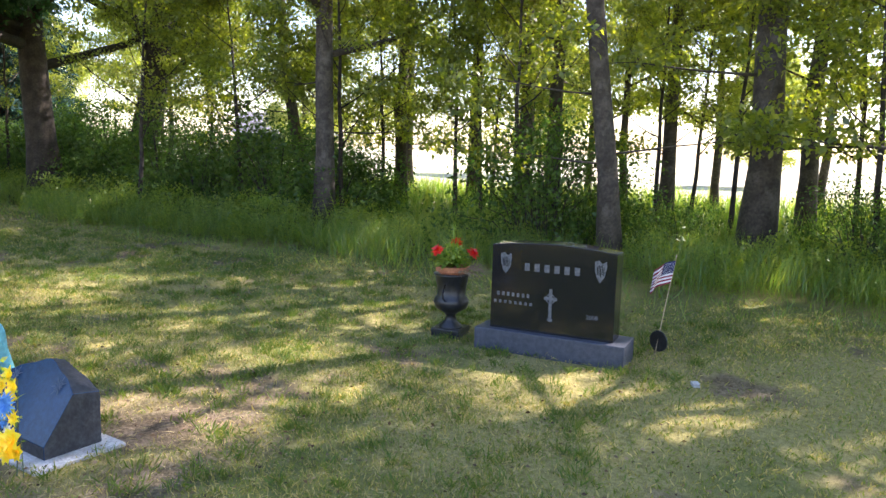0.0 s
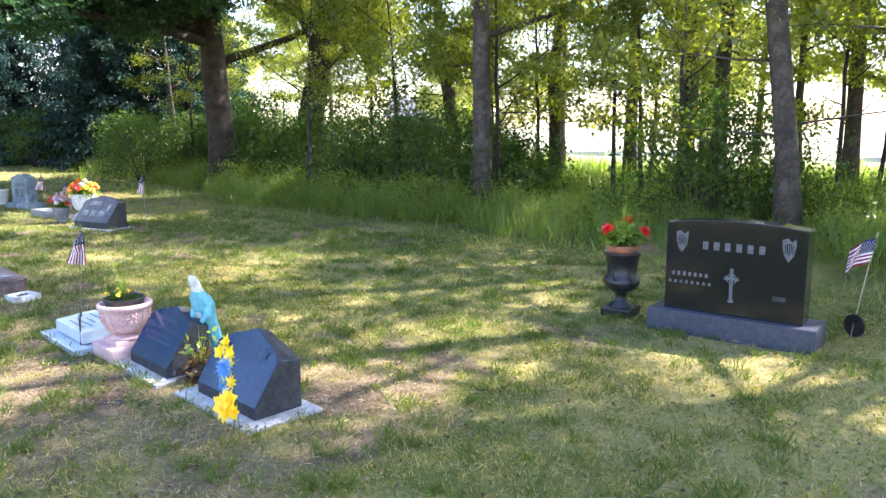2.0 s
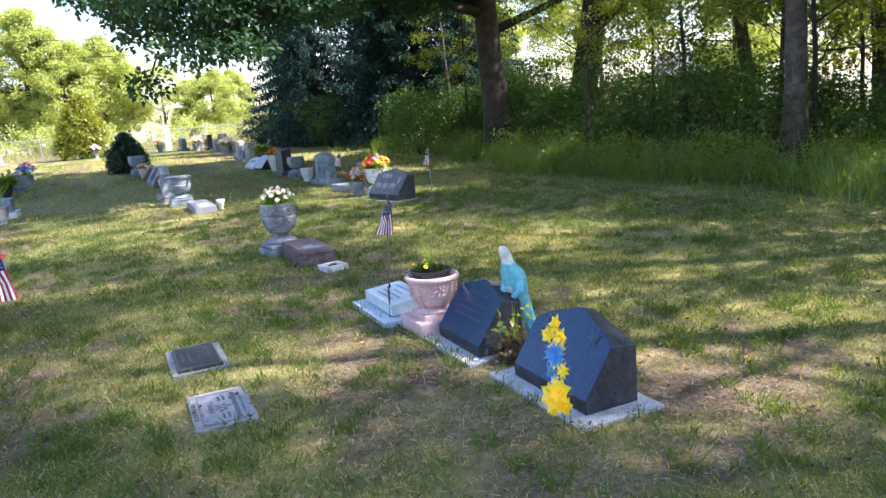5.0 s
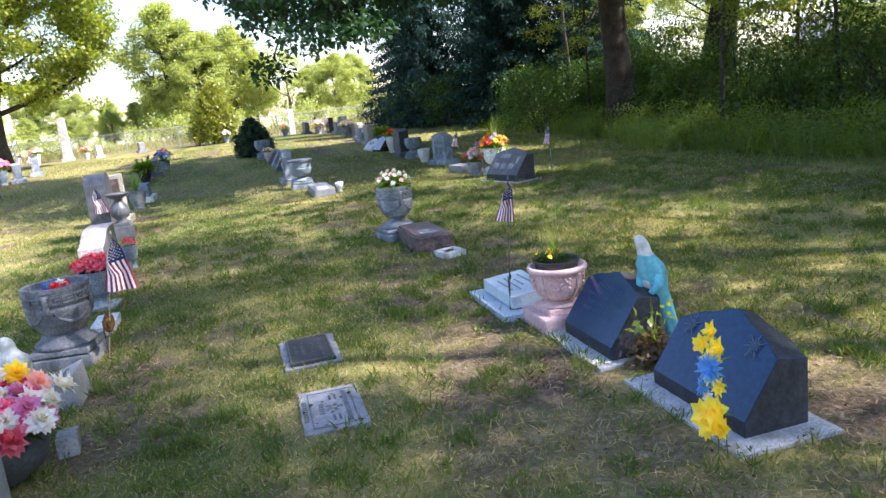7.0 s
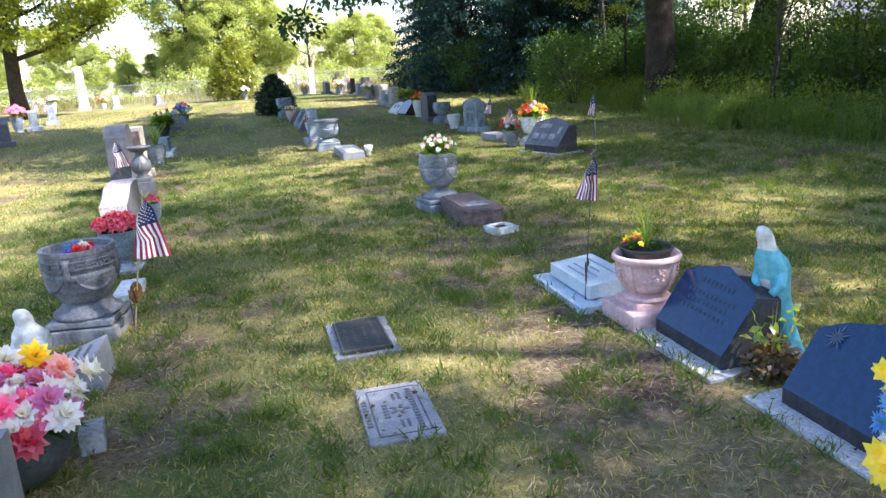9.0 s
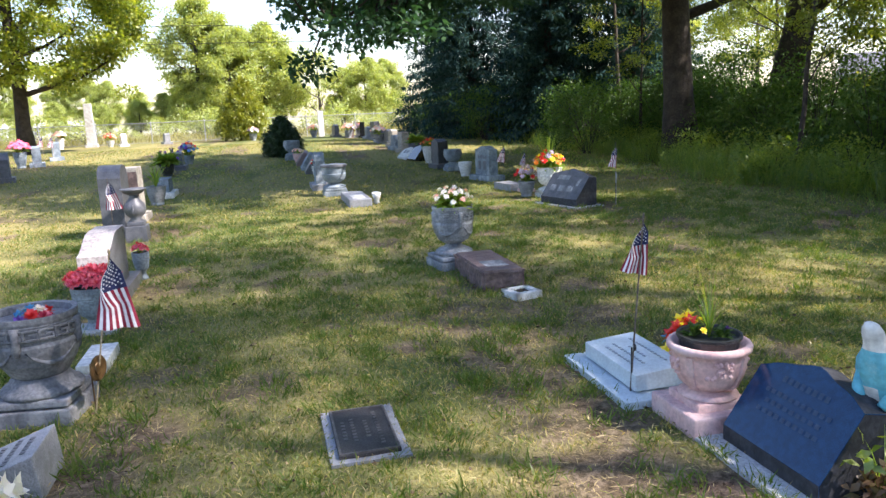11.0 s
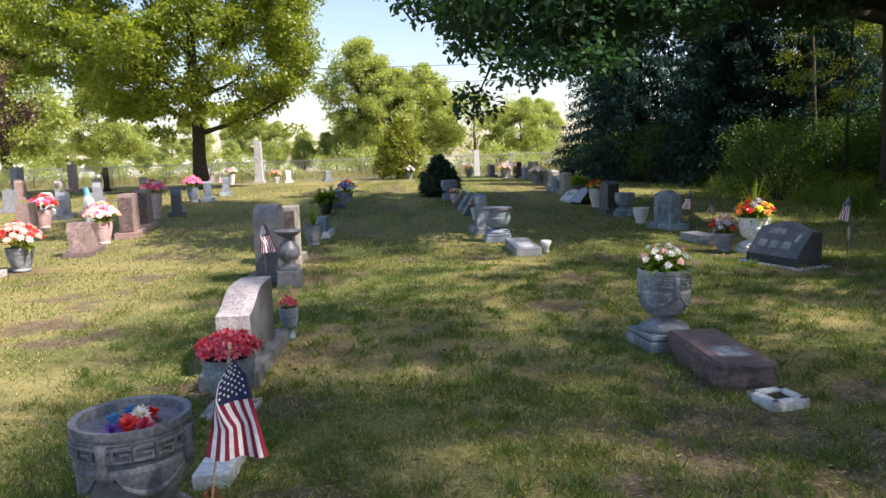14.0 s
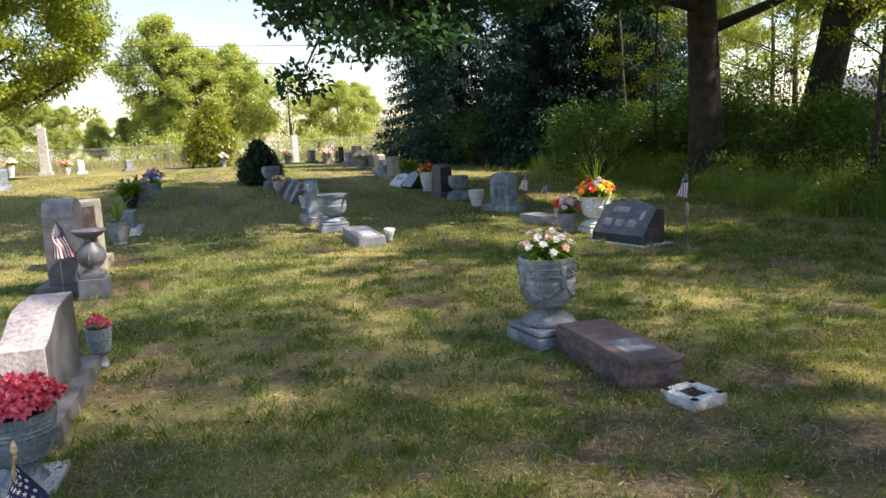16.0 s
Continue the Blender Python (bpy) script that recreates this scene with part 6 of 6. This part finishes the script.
flag(-2.4, 26.0, 0, 0.8, 0.24, (0, 0), 0.8, None, WOOD_STICK, 0.3, "", 10)

# ---------------------------------------------------------------- second row beyond the grey urn
g = thing("ledger_stone", 1.92, 16.6, -90, "low pale grey ledger stone with softened edges", "headstone")
part("ledger_top", Shape().box((0, 0, 0.06), (1.5, 0.42, 0.17)), GREY_GRANITE, g, bevel=0.02)
part("inset_panel", Shape().box((0.3, 0, 0.1475), (0.6, 0.24, 0.004)), WHITE_STONE, g)
# plain turned shape put in place of a small broken figure
t = tagged(new("small_white_stand_in", mesh_of("small_white_stand_in", Shape().lathe([(0.07, 0), (0.05, 0.03), (0.06, 0.08), (0.09, 0.19), (0.075, 0.19)], 16), WHITE_STONE, smooth=True)), "small white turned shape standing in for a broken little figure by the ledger", "vase")
t.matrix_world = pose(2.26, 16.2, 0.02, 12, 0, 0)
u2 = cast_urn(1.68, 18.2, 0, 0.26, 0.62, 0.50, 0.16, BLUE_CAST, "blue-grey cast-stone urn with a dark flat top", key=False)
part("flat_cap", Shape().lathe([(0.24, 0.60), (0.285, 0.61), (0.285, 0.645), (0.25, 0.66), (0.05, 0.662)], 28), DARK_GREY, u2, "dark weathered flat cap")
tablet(1.5, 19.85, -90, 0.62, 0.84, 0.22, (0.95, 0.45), BLUE_CAST, "grey granite tablet headstone with a softly rounded top", "round", None, base_mat=GREY_GRANITE, rows=[(0.6, 0.4, 0.06, 6), (0.45, 0.3, 0.03, 6)])
lo = pot(1.62, 22.4, 0, 0.14, 0.30, WHITE_STONE, "small white vase of blue and white flowers")
bouquet(lo, (0, 0, 0.28), 0.16, 0.22, ["violet", "white", "red", "blue"], 14, 0.05, 121, 20)
slant(1.55, 23.6, -90, 0.6, 0.5, 0.36, DARK_GREY, None, "dark grey slant headstone in the grass", side=DARK_GREY)
slant(1.5, 24.8, -90, 0.7, 0.48, 0.36, BLUE_CAST, None, "blue-grey slant headstone in the grass", side=BLUE_CAST)
slant(1.42, 26.0, -90, 0.6, 0.45, 0.36, PINK_GRANITE, None, "pink granite slant headstone in the grass", side=PINK_GRANITE)
lo = pot(1.35, 27.0, 0, 0.16, 0.3, PINK_PAINT, "pink pot of pale flowers")
bouquet(lo, (0, 0, 0.28), 0.18, 0.18, ["rose", "white"], 14, 0.05, 122, 20)
cast_urn(1.22, 28.0, 0, 0.26, 0.66, 0.5, 0.16, BLUE_CAST, "mossy blue-grey cast-stone urn beside the evergreen")

# ---------------------------------------------------------------- third row, near the wood
slant(5.28, 14.2, -74, 0.95, 0.56, 0.42, DARK_GREY, (1.15, 0.6, 0, 0), "dark polished granite slant headstone with pale panels", [(0.74, 0.46, 0.09, 1, -0.12), (0.60, 0.10, 0.14, 1, 0.30), (0.34, 0.66, 0.12, 3, -0.05)], 0.05, 0.12, None, GREY_CAST)
ub = cast_urn(5.42, 15.35, 0, 0.24, 0.56, 0.44, 0.12, WHITE_STONE, "white stone urn overflowing with red, yellow and lilac flowers", key=False)
bouquet(ub, (0, 0, 0.52), 0.30, 0.30, ["yellow", "red", "orange", "lilac", "yellow"], 26, 0.07, 131, 120)
spikes(ub, (0, 0, 0.52), 22, 0.75, 132, PLANT_GREEN, 0.6, width=0.02)
lo = pot(5.05, 15.6, 0, 0.16, 0.3, GREY_CAST, "grey pot of lilac flowers")
bouquet(lo, (0, 0, 0.28), 0.22, 0.28, ["lilac", "lilac", "red"], 24, 0.06, 133, 40)
cast_urn(5.35, 16.4, 0, 0.15, 0.28, 0.3, 0.06, PINK_PAINT, "small pinkish stone urn in the grass", key=False)
tablet(5.2, 17.0, -80, 0.7, 0.14, 0.36, None, GREY_GRANITE, "low pale grey ledger stone in the grass", "flat")
flag(5.95, 13.75, 0, 1.0, 0.26, (0.0, 0), 0.85, (0.45, 0.1, STEEL), DARK_STICK, 0.4, "", -60)
flag(5.55, 18.4, 0, 0.85, 0.26, (0, 0), 0.8, None, DARK_STICK, 0.4, "", -10)
flag(6.35, 19.2, 0, 0.62, 0.22, (0, 0), 0.6, None, DARK_STICK, 0.3, "", 10)
tablet(5.42, 19.3, -75, 0.62, 0.80, 0.24, (0.9, 0.45), BLUE_CAST, "grey granite tablet headstone with a serpentine top", "serp", None, rows=[(0.55, 0.4, 0.08, 5), (0.35, 0.42, 0.2, 2)], ink=DARK_GREY)
t = pot(5.2, 20.4, 0, 0.18, 0.36, WHITE_STONE, "white stone vase beside the grey tablet")
tablet(5.15, 22.9, -82, 0.5, 0.82, 0.30, (0.7, 0.45), DARK_GREY, "dark grey upright headstone near the wood", "serp", ROUGH_DARK)
cast_urn(5.3, 22.0, 0, 0.24, 0.58, 0.46, 0.14, BLUE_CAST, "blue-grey cast-stone urn beside a dark headstone")
t = pot(5.2, 24.4, 0, 0.22, 0.52, WHITE_STONE, "white stone planter of red geraniums")
bouquet(t, (0, 0, 0.48), 0.25, 0.26, ["red", "orange", "red"], 18, 0.06, 141, 60)
slant(5.0, 25.4, -80, 0.7, 0.45, 0.4, BLACK_GRANITE, None, "black polished slant headstone near the wood", side=BLACK_GRANITE)
slant(4.85, 26.2, -80, 0.8, 0.34, 0.4, WHITE_STONE, None, "white slanted marker with dark picture panels", [(0.6, 0.5, 0.12, 2, 0)], side=WHITE_STONE)
t = pot(5.45, 27.5, 0, 0.3, 0.4, DARK_GREY, "dark planter with a rounded green shrub")
bouquet(t, (0, 0, 0.36), 0.36, 0.32, ["red"], 2, 0.05, 142, 220)
for x, y, w, h, m, top, lab in ((5.2, 28.6, 0.6, 0.72, BEIGE_STONE, "flat", "beige stone headstone in the far row"), (5.15, 29.9, 0.5, 0.55, BLUE_CAST, "round", "blue-grey headstone in the far row"),
                                (5.3, 31.2, 0.6, 0.68, BEIGE_STONE, "serp", "beige stone headstone in the far row"), (5.4, 32.7, 0.7, 0.62, DARK_GREY, "serp", "dark grey headstone in the far row"),
                                (5.3, 34.4, 0.6, 0.66, GREY_GRANITE, "round", "grey granite headstone in the far row"), (5.35, 36.2, 0.8, 0.85, DARK_GREY, "flat", "dark grey headstone in the far row"),
                                (5.3, 38.0, 0.6, 0.6, GREY_GRANITE, "serp", "grey granite headstone in the far row"), (5.2, 40.2, 0.9, 0.8, BLACK_GRANITE, "flat", "black granite headstone in the far row"),
                                (4.9, 42.0, 0.6, 0.7, PINK_GRANITE, "serp", "red granite headstone in the far row"), (4.3, 44.0, 0.9, 0.7, DARK_GREY, "serp", "dark grey headstone in the far row")):
    tablet(x, y, -85, w, h, 0.25, (w + 0.25, 0.45), m, lab, top)
for x, y, cols in ((5.1, 33.5, ["rose", "white"]), (4.7, 41.2, ["rose", "lilac"]), (3.2, 45.5, ["white", "rose"]), (-0.2, 45.0, ["rose", "white", "lilac"])):
    t = pot(x, y, 0, 0.22, 0.4, GREY_CAST, "grey planter of faded silk flowers in the far row")
    bouquet(t, (0, 0, 0.36), 0.34, 0.36, cols, 20, 0.1, int(y * 10), 20)
t = tagged(new("white_post", mesh_of("white_post", Shape().box((0, 0, 0.75), (0.34, 0.34, 1.5), 0, 0, 0.9), WHITE_STONE, bevel=0.02)), "white stone post near the far fence", "stone post")
t.matrix_world = pose(3.7, 46.3, 0.5)

# ---------------------------------------------------------------- sunny rows beyond
ob = thing("obelisk", -9.1, 47.6, 0, "tall narrow white stone obelisk near the far fence", "monument")
part("plinth", Shape().box((0, 0, 0.06), (0.62, 0.62, 0.18)), PALE_SLAB, ob, bevel=0.02)
part("shaft", Shape().box((0, 0, 1.28), (0.46, 0.34, 2.3), 0, 0, 0.85), PALE_SLAB, ob, bevel=0.02)
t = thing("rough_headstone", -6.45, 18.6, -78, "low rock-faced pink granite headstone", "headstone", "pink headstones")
part("die", Shape().prism([(-0.55, -0.02), (0.5, -0.02), (0.5, 0.66), (0.1, 0.62), (-0.4, 0.3)], "y", -0.16, 0.16), ROUGH_PINK_SUNLIT_TONE, t, cuts=3, rough=0.03)
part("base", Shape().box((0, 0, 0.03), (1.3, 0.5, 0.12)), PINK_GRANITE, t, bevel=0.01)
tablet(-6.7, 21.6, -78, 0.9, 1.0, 0.30, (1.35, 0.5), PINK_SUNLIT_TONE, "red-brown granite headstone with rock-pitched ends", "flat", ROUGH_PINK, group="pink headstones")
tablet(-6.95, 23.2, -78, 0.9, 1.0, 0.30, (1.35, 0.5), PINK_SUNLIT_TONE, "red-brown granite headstone with rock-pitched ends", "flat", ROUGH_PINK, group="pink headstones")
figure(-7.3, 20.9, -60, 1.25, WHITE_STONE, "white statue with a pale blue mantle between pink headstones", (0, 0), ROBE_BLUE, 0.16)
for x, y, h, cols, m, n in ((-6.75, 20.2, 0.5, ["rose", "white", "pink", "white"], PINK_PAINT, 40), (-7.4, 25.3, 0.75, ["pink", "lilac", "rose", "crimson"], PINK_PAINT, 44), 
                         (-7.9, 30.6, 0.55, ["mauve", "pink"], BLUE_CAST, 24), (-6.5, 16.4, 0.4, ["red", "rose"], GREY_CAST, 20), (-10.4, 46.2, 0.6, ["rose", "white"], WHITE_STONE, 30), (-12.4, 21.0, 0.5, ["pink", "red"], PINK_PAINT, 26),
                         (-11.4, 22.4, 0.5, ["rose", "white", "red"], PINK_PAINT, 34), (-16.5, 33, 0.5, ["red", "rose"], GREY_CAST, 24), (-7.9, 46.4, 0.35, ["rose", "red"], WHITE_STONE, 14), (-9.9, 24.0, 0.5, ["pink", "white", "red"], PINK_PAINT, 30), (-13.2, 26.0, 0.5, ["red", "white"], GREY_CAST, 26), (-18.5, 30.0, 0.6, ["pink", "red", "white"], GREY_CAST, 30)):
    t = pot(x, y, 0, 0.22, h, m, "stone planter heaped with bright silk flowers in the sun", "sunny planters")
    bouquet(t, (0, 0, h * 0.95), 0.36, 0.40, cols, n * 2, 0.075, int(abs(x * 7 + y * 13)), 26, "silk_flower", ((7, 0.2), (6, 0.6)))
wr = thing("rough_headstone", -6.75, 15.4, -80, "white rough-hewn low headstone on a pale base", "headstone")
part("base", Shape().box((0, 0, 0.03), (1.3, 0.6, 0.11)), PALE_SLAB, wr, bevel=0.01)
part("die", Shape().box((0, 0, 0.32), (1.0, 0.36, 0.48), 0, 0, 0.9), WHITE_STONE, wr, cuts=4, rough=0.03)
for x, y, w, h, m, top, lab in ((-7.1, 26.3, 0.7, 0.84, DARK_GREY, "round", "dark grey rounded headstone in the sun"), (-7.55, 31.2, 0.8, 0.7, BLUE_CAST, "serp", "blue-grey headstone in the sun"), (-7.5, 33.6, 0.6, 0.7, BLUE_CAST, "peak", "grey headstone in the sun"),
                                (-12.0, 23.2, 1.0, 0.85, PINK_SUNLIT_TONE, "flat", "red-brown granite headstone in the sun"), (-13.7, 29.4, 0.7, 0.72, GREY_GRANITE, "flat", "pale grey headstone in the sun"), (-14.5, 34.6, 0.7, 0.8, BEIGE_STONE, "round", "beige headstone in the sun"),
                                (-16.2, 34.8, 0.8, 0.8, PINK_SUNLIT_TONE, "serp", "pink granite headstone in the sun"), (-12.3, 33.0, 0.6, 0.7, GREY_GRANITE, "round", "pale grey headstone in the sun"), (-19.6, 41.0, 1.4, 1.35, GREY_GRANITE, "flat", "large pale headstone near the fence"),
                                (-17.6, 42.5, 1.1, 1.45, PINK_SUNLIT_TONE, "peak", "tall red granite headstone near the fence"), (-15.6, 42.0, 1.4, 1.2, BLACK_GRANITE, "flat", "wide black headstone near the fence"), (-14.0, 37.0, 0.8, 0.75, BEIGE_STONE, "serp", "beige headstone in the sun"),
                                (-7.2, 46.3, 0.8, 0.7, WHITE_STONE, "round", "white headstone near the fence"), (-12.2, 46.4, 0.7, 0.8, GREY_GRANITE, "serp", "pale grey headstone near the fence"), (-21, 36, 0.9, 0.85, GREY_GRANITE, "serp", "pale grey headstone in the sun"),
                                (-12.6, 38.6, 0.7, 0.7, BEIGE_STONE, "round", "beige headstone in the sun"), (-17.5, 37.2, 0.8, 0.8, PINK_SUNLIT_TONE, "flat", "pink granite headstone in the sun"), (-9.6, 22.6, 0.9, 0.8, PINK_SUNLIT_TONE, "flat", "pink granite headstone in the sun"), (-10.6, 26.6, 0.8, 0.8, GREY_GRANITE, "round", "pale grey headstone in the sun"), (-11.8, 28.0, 0.7, 0.7, WHITE_STONE, "serp", "white headstone in the sun"), (-16.2, 29.0, 0.9, 0.85, BEIGE_STONE, "flat", "beige headstone in the sun"), (-5.0, 46.8, 0.8, 0.6, GREY_GRANITE, "serp", "pale grey headstone near the fence")):
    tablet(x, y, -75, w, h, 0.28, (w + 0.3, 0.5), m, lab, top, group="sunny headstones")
for x, y in ((-7.3, 32.4), (-7.8, 33.0)):
    flag(x, y, 0, 1.0, 0.3, (0, 0), 0.9, None, WOOD_STICK, 0.4, "", 20)
